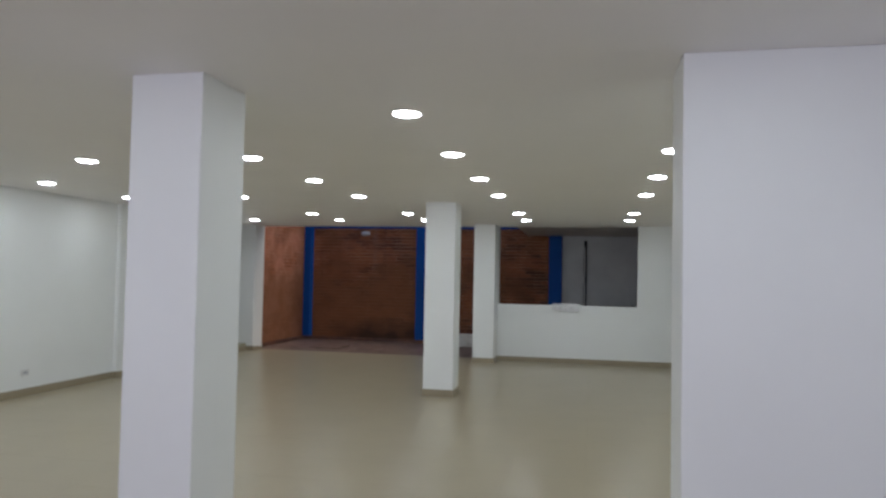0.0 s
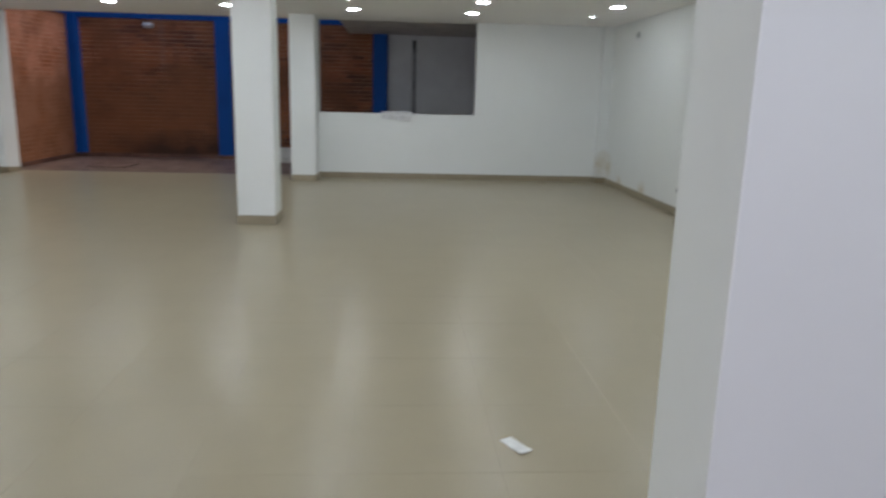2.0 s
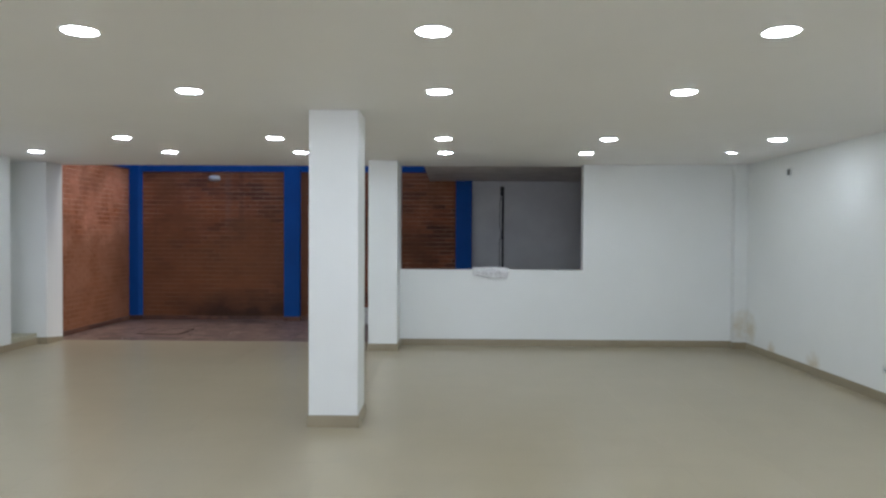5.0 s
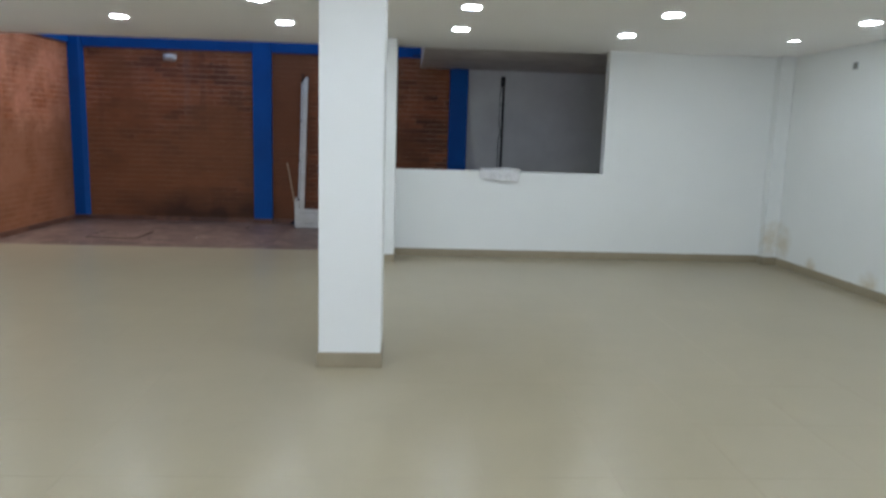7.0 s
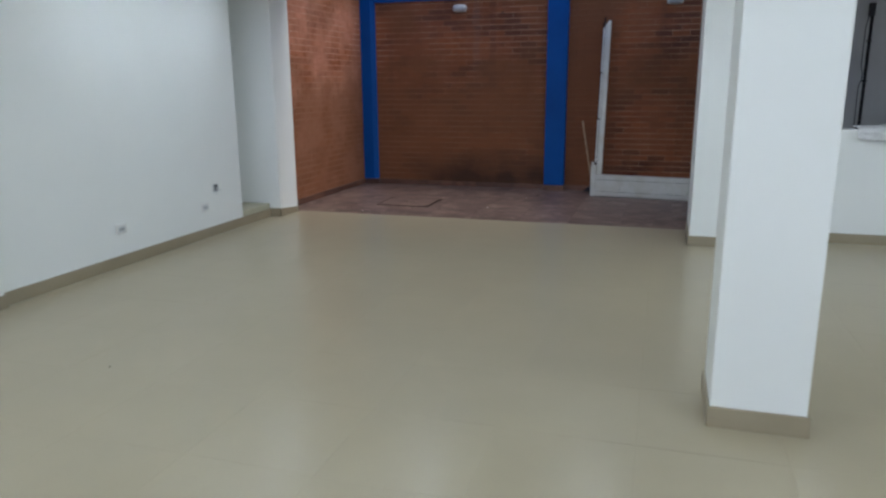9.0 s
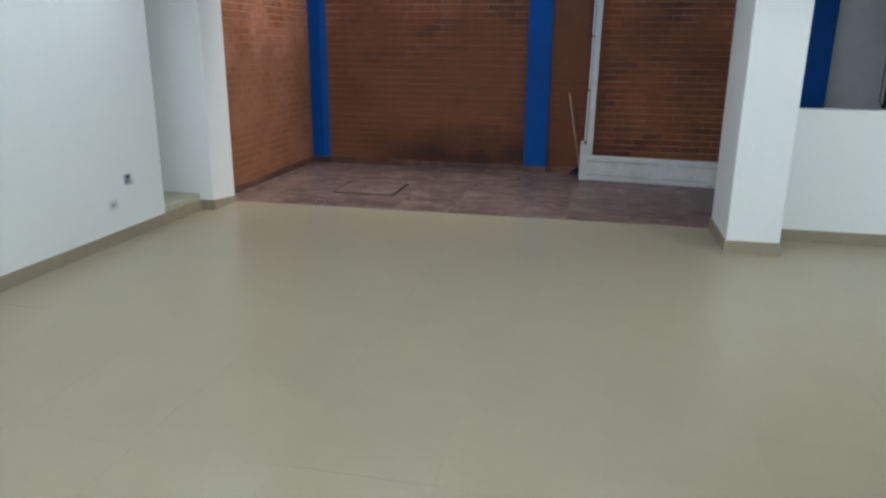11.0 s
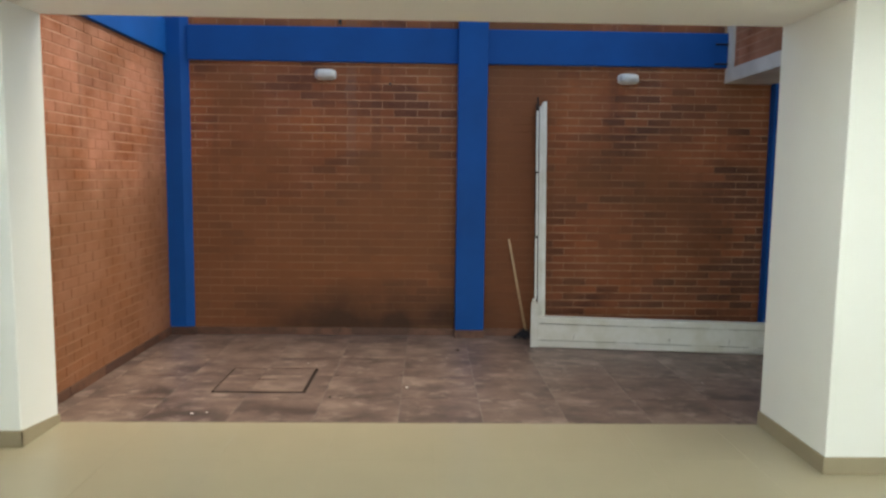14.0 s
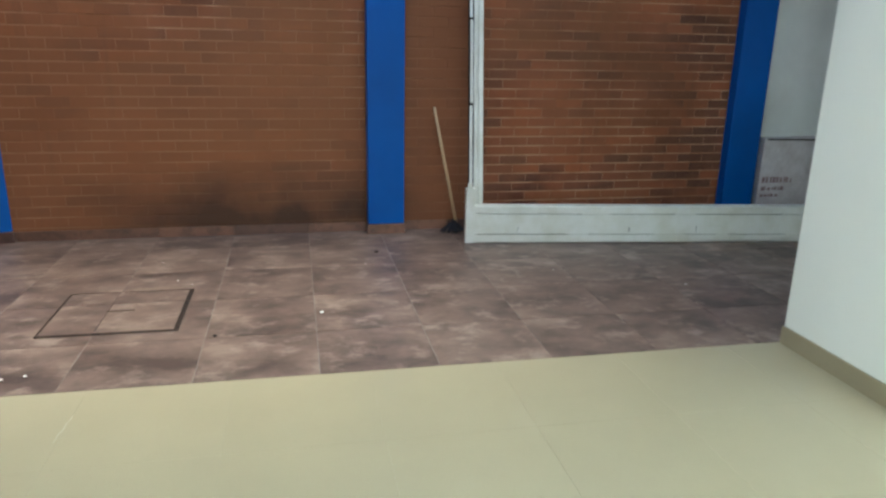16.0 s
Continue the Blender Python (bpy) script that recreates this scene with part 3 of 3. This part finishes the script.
def junction_box(label, size=0.09, wires=False):
    """An open square box: four rims round a dark back; it faces +x."""
    e = new("junction_box")
    s, t = size / 2, 0.006
    boxes("rim", [(0, -s, -s, 0.012, -s + t, s), (0, s - t, -s, 0.012, s, s), (0, -s + t, s - t, 0.012, s - t, s), (0, -s + t, -s, 0.012, s - t, -s + t)], GREY_PLASTIC, e, 0.0015)
    box("back", 0, -s + t, -s + t, 0.003, s - t, s - t, DARK_BOX if wires else DUSTY_BOX, e)
    if wires:
        bm = bmesh.new()
        for a, b in (((0.004, -0.02, 0.01), (0.03, 0.05, -0.05)), ((0.004, 0.01, 0.0), (0.025, 0.07, -0.03)), ((0.004, 0.0, -0.01), (0.02, -0.01, -0.06))):
            add_tube(bm, a, b, 0.003, 0.002, 8)
        finish("wire", bm, GREY_PLASTIC, e)
    return tagged(e, label, "junction box")


junction_box("open junction box with loose wires in the wall", 0.075, True).matrix_basis = pose(WEST, 12.268, 0.468)
junction_box("small dark open junction box under the ceiling", 0.075).matrix_basis = pose(EAST, 12.14, 2.255, 0, 0, 180)
junction_box("small dark open junction box under the ceiling", 0.075).matrix_basis = pose(WEST, 12.07, 2.278)


# ---- loose things in the hall ----
def bent_sheet(name, w, d, mat, label, category, wave, nx=14, ny=10, thick=0.002):
    bm = bmesh.new()
    grid = [[bm.verts.new(((i / nx - 0.5) * w, (j / ny - 0.5) * d, 0)) for j in range(ny + 1)] for i in range(nx + 1)]
    for i in range(nx):
        for j in range(ny):
            bm.faces.new((grid[i][j], grid[i + 1][j], grid[i + 1][j + 1], grid[i][j + 1]))
    for v in bm.verts:
        v.co = wave(v.co.copy())
    bmesh.ops.recalc_face_normals(bm, faces=bm.faces)
    bmesh.ops.solidify(bm, geom=bm.faces[:], thickness=thick)
    return tagged(finish(name, bm, mat, None, 0, True), label, category)


paper = bent_sheet("paper", 0.060, 0.141, PAPER, "small folded white paper slip lying on the tiled floor", "paper",
                   lambda v: Vector((v.x, v.y, 0.003 + 0.012 * abs(v.x) + 0.006 * max(0.0, -v.y / 0.07) ** 2 + 0.002 * math.sin(v.y * 40) ** 2)))
paper.matrix_basis = pose(0.744, 4.54, 0.0, 0, 0, 28.5)


def drape(v):
    """A sheet that lies on the sill and hangs over its front edge."""
    u = v.y
    ripple = 0.010 * noise.noise(Vector((v.x * 14, u * 18, 0.3))) + 0.006 * noise.noise(Vector((v.x * 40, u * 40, 1.0)))
    if u > -0.03:
        return Vector((v.x, u + 0.03, 0.022 + 1.6 * abs(ripple) + 0.014 * max(0, math.sin(9 * v.x + 1))))
    down = -(u + 0.03)
    return Vector((v.x * (1 - 0.5 * down) - 0.1 * down, -0.016 - 2.0 * abs(ripple) - 0.5 * min(down, 0.05), 0.022 - down * (0.85 + 0.6 * v.x)))


sheet = bent_sheet("plastic_sheet", 0.49, 0.33, BAG, "crumpled white sheet hanging over the wall opening's sill", "sheet", drape, 40, 26, 0.003)
sheet.matrix_basis = pose(0.245, 13.425, 1.035)


def crumb(name, x, y, z, r, mat, label, category, group):
    bm = bmesh.new()
    bmesh.ops.create_icosphere(bm, subdivisions=1, radius=r)
    for v in bm.verts:
        v.co *= 0.7 + 0.6 * random.random()
        v.co.z = max(v.co.z * 0.35, -r * 0.2)
    ob = tagged(finish(name, bm, mat), label, category, group)
    ob.matrix_basis = pose(x, y, z + r * 0.2, 0, 0, random.uniform(0, 180))


for x, y, r in ((0.662, 3.866, 0.008), (-2.53, 6.435, 0.012), (-4.4, 9.1, 0.006)):
    crumb("dirt_crumb", x, y, 0.0, r, DARK_STEEL, "dark crumb of dirt on the tiled floor", "dirt", "dirt crumbs on the floor")
for x, y, r in ((-3.62, 14.45, 0.016), (-4.45, 15.1, 0.010), (-4.36, 15.02, 0.008), (-4.99, 13.86, 0.014), (-4.90, 13.88, 0.010), (-1.37, 14.6, 0.010), (-2.1, 15.0, 0.007), (-3.3, 15.3, 0.008), (-4.6, 15.5, 0.007)):
    crumb("plaster_chip", x, y, 0.0, 0.75 * r, PAPER, "white chip of plaster on the patio floor", "debris", "plaster chips on the patio")
for x, y, r in ((-3.2, 15.55, 0.02), (-4.15, 14.2, 0.012)):
    crumb("dirt_clod", x, y, 0.0, r, DARK_STEEL, "dark clod of dirt on the patio floor", "dirt", "dirt clods on the patio")


def smear(points, w, label):
    """A thin pale strip laid on a tile to draw a scratch."""
    bm = bmesh.new()
    rows = []
    for i, (x, y) in enumerate(points):
        k = w * (0.5 + 0.5 * math.sin(math.pi * (i + 0.5) / len(points)))
        rows.append([bm.verts.new((x + d * k, y, z)) for d, z in ((-1, 0.0002), (-0.5, 0.0018), (0.5, 0.0018), (1, 0.0002))])
    for a, b in zip(rows, rows[1:]):
        for i in range(3):
            bm.faces.new((a[i], a[i + 1], b[i + 1], b[i]))
    return tagged(finish("floor_scratch", bm, PALE_SCRATCH, None, 0, True), label, "stain")


smear([(-4.62 + 0.002 * i + 0.003 * math.sin(2.3 * i), 13.294 + 0.028 * i) for i in range(8)], 0.004, "pale scratch across the beige floor tiles")


# ---- things in the patio ----
def metal_frame():
    """An old white door frame lying on its side: a creased broad member along the floor and a double-railed upright at its end."""
    e = new("metal_frame")
    # the broad member, its length along +x
    L, h, d = 3.1, 0.283, 0.075
    bm = bmesh.new()
    prof = [(0, 0.016), (0.022, 0.014), (0.022, 0.0), (d, 0.0), (d, h), (0.006, h), (0.0, h - 0.006), (0.0, 0.226), (0.006, 0.222), (0.0, 0.218), (0.0, 0.072), (0.006, 0.068), (0.0, 0.064)]
    ends = [[bm.verts.new((x, y, z)) for y, z in prof] for x in (0.0, L)]
    for i in range(len(prof)):
        j = (i + 1) % len(prof)
        bm.faces.new((ends[0][i], ends[0][j], ends[1][j], ends[1][i]))
    bm.faces.new(ends[0]), bm.faces.new(ends[1][::-1])
    tagged(finish("rail", bm, WHITE_METAL, e), "chipped white rail")
    # chipped seams along the creases
    seams = []
    for z in (0.068, 0.222):
        x = 0.08
        while x < L - 0.2:
            run = random.uniform(0.25, 0.85)
            seams.append((x, -0.0008, z - 0.0010, min(x + run, L - 0.05), 0.003, z + 0.0010))
            x += run + random.uniform(0.03, 0.35)
    seams += [(x, -0.0008, 0.09, x + 0.003, 0.002, 0.09 + random.uniform(0.02, 0.06)) for x in (0.38, 1.22, 1.225, 1.74)]
    tagged(boxes("seam", seams, DARK_STEEL, e), kind="stuff")
    boxes("stile_foot", [(-0.008, -0.006, 0.0, 0.056, 0.07, 0.405)], WHITE_METAL, e, 0.004)
    lean = pose(0, 0, 0, -9.0, -0.6, 0)
    bm = bmesh.new()
    for x0, x1, y0, y1, top in ((0.056, 0.077, 0.0, 0.05, 2.23), (0.090, 0.122, -0.006, 0.05, 2.272), (0.075, 0.092, 0.014, 0.05, 2.26)):
        add_box(bm, x0, y0, 0.283, x1, y1, top, lean)
    finish("upright", bm, WHITE_METAL, e, 0.003)
    boxes_bm = bmesh.new()
    for x0, z0, z1 in ((0.026, 0.44, 1.0), (0.030, 1.02, 1.6), (0.027, 1.62, 2.19)):
        add_box(boxes_bm, x0, 0.008, z0, x0 + 0.020, 0.045, z1, lean)
    tagged(finish("weather_strip", boxes_bm, WHITE_METAL, e, 0.004), "bent white strip")
    bm = bmesh.new()
    add_box(bm, 0.018, 0.02, 0.42, 0.06, 0.05, 2.25, lean)
    add_box(bm, 0.030, 0.022, 2.25, 0.046, 0.046, 2.32, lean)
    tagged(finish("gap", bm, DARK_STEEL, e), "dark rusty inner bar")
    boxes("latch", [(0.0, -0.012, 0.395, 0.034, 0.0, 0.45)], WHITE_METAL, e, 0.003)
    e.matrix_basis = pose(-2.52, 15.70, 0.0, 0, 0, -7.2)
    return tagged(e, "chipped white metal door frame laid on the patio floor", "door frame")


metal_frame()


def broom():
    """A worn hand broom leaning on the wall: a thin stick with a dark head of bristles."""
    e = new("broom")
    bm = bmesh.new()
    add_tube(bm, (-0.175, 0.075, 0.955), (0.0, -0.01, 0.055), 0.0105, 0.0125, 12)
    finish("handle", bm, WOOD, e, 0, True)
    bm = bmesh.new()
    for i in range(140):
        a, r = random.uniform(0, 2 * math.pi), random.uniform(0, 1) ** 0.5
        foot = Vector((-0.03 + 0.10 * r * math.cos(a), 0.06 * r * math.sin(a), 0.0))
        add_tube(bm, foot * 0.35 + Vector((-0.01, 0, 0.075)), foot + Vector((0, 0, random.uniform(0.001, 0.02))), 0.004, 0.002, 5)
    add_tube(bm, (-0.008, -0.004, 0.05), (-0.02, -0.004, 0.10), 0.026, 0.02, 12)
    tagged(finish("bristles", bm, BRISTLE, e), "dark bristles")
    e.matrix_basis = pose(-2.525, 16.02, 0.0)
    return tagged(e, "short broom with a pale stick leaning on the bricks", "broom")


broom()


def carton():
    """A pale carton with faded red print, its flaps folded in."""
    e = new("carton")
    box("body", 0.0, 0.0, 0.0, 0.62, 0.11, 0.70, CARTON, e, 0.006)
    boxes("flap", [(-0.004, -0.012, 0.701, 0.30, 0.105, 0.709), (0.31, -0.02, 0.701, 0.62, 0.10, 0.715)], CARTON, e, 0.002)
    bars = []
    for row, (z, h) in enumerate(((0.335, 0.06), (0.27, 0.035), (0.215, 0.03))):
        x = 0.025
        while x < 0.30 - 0.05 * row:
            w = random.uniform(0.012, 0.03)
            if random.random() < 0.75:
                bars.append((x, -0.0015, z, x + w, 0.002, z + h * random.uniform(0.6, 1)))
            x += w + random.uniform(0.006, 0.02)
    tagged(boxes("print", bars, PRINT, e), kind="stuff")
    # thin dark line along the top front edge
    tube = bmesh.new()
    add_tube(tube, (0.02, -0.015, 0.703), (0.60, -0.03, 0.697), 0.006, 0.006, 8)
    finish("dark_rim", tube, DARK_STEEL, e)
    e.matrix_basis = pose(0.095, 16.05, 0.0)
    return tagged(e, "pale carton with faded red print against the plastered wall", "carton")


carton()


def pipe():
    """A black pipe up the plastered wall with a box at its top."""
    e = new("conduit")
    bm = bmesh.new()
    add_tube(bm, (0, -0.02, 0.0), (0.0, -0.02, 2.2), 0.018, 0.018, 12)
    finish("tube", bm, BLACK, e, 0, True)
    box("box", -0.045, -0.06, 2.18, 0.02, 0.0, 2.33, BLACK, e, 0.006)
    for z in (0.4, 0.9, 1.45, 1.9):
        box("clip", -0.03, -0.038, z, 0.022, 0.0, z + 0.02, BLACK, e, 0.003)
    bm = bmesh.new()
    run = [(-0.03, -0.012, 2.19), (-0.052, -0.012, 2.05), (-0.05, -0.012, 1.62), (-0.028, -0.012, 1.55), (-0.03, -0.012, 1.47), (-0.056, -0.012, 1.40), (-0.05, -0.012, 0.95), (-0.012, -0.014, 0.88)]
    for a, b in zip(run, run[1:]):
        add_tube(bm, a, b, 0.0055, 0.0055, 8)
    tagged(finish("cable", bm, DARK_BOX, e, 0, True), "thin grey cable beside the conduit")
    e.matrix_basis = pose(0.57, 15.87, 0.0)
    return tagged(e, "black conduit with a small box rising from the patio floor", "conduit")


pipe()

for z in (2.62, 2.80):
    bm = bmesh.new()
    add_tube(bm, (-0.80, 16.10, z), (-0.64, 16.10, z), 0.008, 0.008, 8)
    tagged(finish("rebar_stub", bm, DARK_STEEL), "dark steel bar stub between beam and parapet", "rebar", "bar stubs at the parapet")

# a dark bolt hole and bracket on the bricks over the beam
tagged(box("wall_bracket", -4.32, BACK - 0.02, 2.93, -4.29, BACK + 0.01, 3.02, BLACK, None, 0.004), "small black bracket on the brick wall", "bracket")


# an old fixing hole beside the bulkhead lamp
bm = bmesh.new()
add_tube(bm, (-3.838, BACK + 0.01, 2.40), (-3.838, BACK - 0.012, 2.396), 0.014, 0.011, 10)
tagged(finish("wall_anchor", bm, BLACK), "small black anchor plug in the brick wall", "anchor")


def manhole():
    """A tiled lid, a little proud of the floor, with a lifting slot; dark bars replace the recessed groove round it."""
    e = new("manhole_cover")
    x0, x1, y0, y1, w = -5.0, -4.335, 14.30, 14.925, 0.024
    boxes("frame", [(x0, y0, 0, x1, y0 + 0.013, 0.009), (x0, y1 - 0.006, 0, x1, y1, 0.008), (x0, y0 + 0.013, 0, x0 + 0.009, y1 - 0.006, 0.009)], GROOVE_BROWN, e, 0.0015)
    tagged(boxes("groove_bar", [(x1 - w, y0 + 0.013, 0, x1, y1 - 0.006, 0.009)], DARK_STEEL, e, 0.0015), "black bar in place of the open groove")
    for a, b in ((x0 + 0.011, -4.737), (-4.733, x1 - w - 0.002)):
        for c, d in ((y0 + 0.015, 14.728), (14.733, y1 - 0.010)):
            box("tile", a, c, 0, b, d, 0.007, SLATE, e, 0.001)
    boxes("slot", [(-4.74, 14.605, 0.007, -4.60, 14.62, 0.0082)], GROOVE_BROWN, e)
    return tagged(e, "tiled manhole cover, the groove round it drawn as dark bars", "manhole cover")


manhole()


# ---- pieces of floors and walls ----
MESHES = {}


def slab_mesh(w, d, t, edge, mat, name):
    """A tile, its top edges chamfered, centred on the top face's middle; 14 triangles at most."""
    key = (name, round(w, 4), round(d, 4))
    if key not in MESHES:
        bm = bmesh.new()
        tile_into(bm, 0, 0, 0, w, d, t, edge)
        me = bpy.data.meshes.new(name)
        bm.to_mesh(me)
        bm.free()
        me.materials.append(mat)
        MESHES[key] = me
    return MESHES[key]


def tile_into(bm, cx, cy, z, w, d, t, edge):
    lo = [bm.verts.new((cx + sx * w / 2, cy + sy * d / 2, z - t)) for sx, sy in ((-1, -1), (1, -1), (1, 1), (-1, 1))]
    mid = [bm.verts.new((cx + sx * w / 2, cy + sy * d / 2, z - edge)) for sx, sy in ((-1, -1), (1, -1), (1, 1), (-1, 1))]
    hi = [bm.verts.new((cx + sx * (w / 2 - edge), cy + sy * (d / 2 - edge), z)) for sx, sy in ((-1, -1), (1, -1), (1, 1), (-1, 1))]
    for a, b in ((lo, mid), (mid, hi)):
        for i in range(4):
            bm.faces.new((a[i], a[(i + 1) % 4], b[(i + 1) % 4], b[i]))
    bm.faces.new(hi)


def cuts(start, pitch, lo, hi):
    """The stretches between joints at start + k * pitch, cut to lo..hi."""
    k = math.floor((lo - start) / pitch)
    at, out = start + k * pitch, []
    while at < hi - 1e-6:
        a, b = max(at, lo), min(at + pitch, hi)
        if b - a > 0.02:
            out.append((a, b))
        at += pitch
    return out


def tiled_floor(floor, mat, name, xs, ys, gap, thick, edge, near):
    """near: the stretch of y whose tiles are objects of their own; the others are joined."""
    rest = bmesh.new()
    some = False
    for ax, bx in xs:
        for ay, by in ys:
            cx, cy, w, d = (ax + bx) / 2, (ay + by) / 2, bx - ax - gap, by - ay - gap
            if near[0] <= cy <= near[1]:
                o = new(name, slab_mesh(w, d, thick, edge, mat, name))
                o.parent = floor
                o.matrix_basis = pose(cx, cy, 0.0)
            else:
                tile_into(rest, cx, cy, 0.0, w, d, thick, edge)
                some = True
    if some:
        tagged(finish("tiles", rest, mat, floor), kind="stuff")
    rest.free() if not some else None


floor = setting(box("floor", WEST - 0.2, SOUTH - 0.2, -0.06, EAST + 0.2, EDGE, -0.0012, GROUT), "polished beige porcelain tile floor of the hall", "floor")
tiled_floor(floor, FLOOR_TILE, "floor_tile", cuts(0.075, 0.585, WEST, EAST), cuts(EDGE, 0.585, SOUTH - 0.2, EDGE), 0.0010, 0.004, 0.0003, (4.0, 13.7))

patio_floor = setting(box("patio_floor", -6.0, EDGE, -0.06, EAST + 0.05, BACK + 0.02, -0.0025, PALE_GROUT), "brown mottled slate-look tile floor of the patio", "floor")
tiled_floor(patio_floor, SLATE, "patio_tile", cuts(-4.735, 0.5405, PATIO_W, EAST), cuts(14.73, 0.5405, EDGE + 0.002, BACK), 0.0032, 0.006, 0.001, (13, 17))
for a, b in cuts(-4.735, 0.5405, -5.72, -3.211) + cuts(-4.735, 0.5405, -2.924, -0.256):
    box("base_tile", a + 0.002, BACK - 0.006, 0, b - 0.002, BACK + 0.013, 0.072, BROWN_TILE, patio_floor, 0.002)
for a, b in cuts(14.73, 0.5405, EDGE + 0.002, 16.10):
    box("base_tile", PATIO_W - 0.013, a + 0.002, 0, PATIO_W + 0.006, b - 0.002, 0.072, BROWN_TILE, patio_floor, 0.002)

COURSE, LENGTH, JOINT, HEAD = 0.0743, 0.219, 0.010, 0.0042


def brick_into(bm, a0, a1, z0, z1, face, back, axis, push):
    """One brick, its face chamfered, in the wall across y (axis 'y') or x."""
    c = 0.002

    def at(u, z, v):
        return (u, v, z) if axis == "y" else (v, u, z)
    s = -1 if axis == "y" else 1
    f, b = face + s * push, back
    lo = [bm.verts.new(at(u, z, b)) for u, z in ((a0, z0), (a1, z0), (a1, z1), (a0, z1))]
    mid = [bm.verts.new(at(u, z, f - s * c)) for u, z in ((a0, z0), (a1, z0), (a1, z1), (a0, z1))]
    hi = [bm.verts.new(at(u, z, f)) for u, z in ((a0 + c, z0 + c), (a1 - c, z0 + c), (a1 - c, z1 - c), (a0 + c, z1 - c))]
    for p, q in ((lo, mid), (mid, hi)):
        for i in range(4):
            bm.faces.new((p[i], p[(i + 1) % 4], q[(i + 1) % 4], q[i]))
    bm.faces.new(hi)


def brickwork(wall, spans, face, back, axis, z_from, z_to, singles=None, mat=None, course=COURSE):
    rng = random.Random(7)
    rest = bmesh.new()
    row = 0
    z = z_from
    while z < z_to - 0.02:
        top = min(z + course, z_to)
        for lo, hi in spans:
            for a, b in cuts((row % 2) * LENGTH / 2 + 0.031, LENGTH, lo, hi):
                a0, a1, push = a + HEAD / 2, b - HEAD / 2, rng.uniform(-0.0006, 0.0016)
                if a1 - a0 < 0.012:
                    continue
                z0, z1 = z + JOINT / 2 + rng.uniform(-0.001, 0.001), top - JOINT / 2 + rng.uniform(-0.001, 0.001)
                if z1 - z0 < 0.008:
                    continue
                if singles and singles[0] < (a + b) / 2 < singles[1] and singles[2] < z < singles[3]:
                    w = round(a1 - a0, 3)
                    key = ("brick", w, course)
                    if key not in MESHES:
                        bm = bmesh.new()
                        brick_into(bm, -w / 2, w / 2, -(course - JOINT) / 2, (course - JOINT) / 2, 0, back - face, axis, 0)
                        bmesh.ops.recalc_face_normals(bm, faces=bm.faces)
                        me = bpy.data.meshes.new("brick")
                        bm.to_mesh(me)
                        bm.free()
                        me.materials.append(BRICK_ONE)
                        MESHES[key] = me
                    o = new("brick", MESHES[key])
                    o.parent = wall
                    o.matrix_basis = pose((a0 + a1) / 2, face - push, (z0 + z1) / 2)
                else:
                    brick_into(rest, a0, a1, z0, z1, face, back, axis, push)
        z += course
        row += 1
    tagged(finish("bricks", rest, mat or BRICK, wall), kind="stuff")


brickwork(patio_north, [(-5.705, -3.205)], BACK, BACK + 0.02, "y", 0.016, 2.588, None, None, 0.0768)
brickwork(patio_north, [(-2.93, -0.228)], BACK, BACK + 0.02, "y", 0.0686, 2.588, (-2.93, -0.228, 0.25, 2.0), None, 0.0728)
brickwork(patio_north, [(-5.705, -3.205), (-2.93, -0.70)], BACK, BACK + 0.02, "y", 2.905, TOP)
brickwork(patio_west, [(EDGE, 16.115)], PATIO_W, PATIO_W - 0.02, "x", 0.076, 2.635, None, LIMED_LIT)
brickwork(patio_west, [(EDGE, 16.115)], PATIO_W, PATIO_W - 0.02, "x", 2.95, TOP, None, LIMED_LIT)
parapet = setting(box("parapet", -0.65, 13.70, 2.577, -0.5, BACK + 0.006, 3.2, LIME_MORTAR), "orange brick parapet standing on the overhanging slab", "wall")
box("corner_render", -0.675, 16.02, 2.577, -0.64, BACK + 0.008, 3.2, SLAB, parapet, 0.003)


def parapet_bricks():
    rest = bmesh.new()
    for row in range(8):
        z = 2.58 + row * COURSE
        for a, b in cuts((row % 2) * LENGTH / 2, LENGTH, 13.71, 16.015):
            add_box(rest, -0.6515, a + HEAD / 2, z + JOINT / 2, -0.64, b - HEAD / 2, z + COURSE - JOINT / 2)
    tagged(finish("bricks", rest, LIMED_LIT, parapet), kind="stuff")


parapet_bricks()
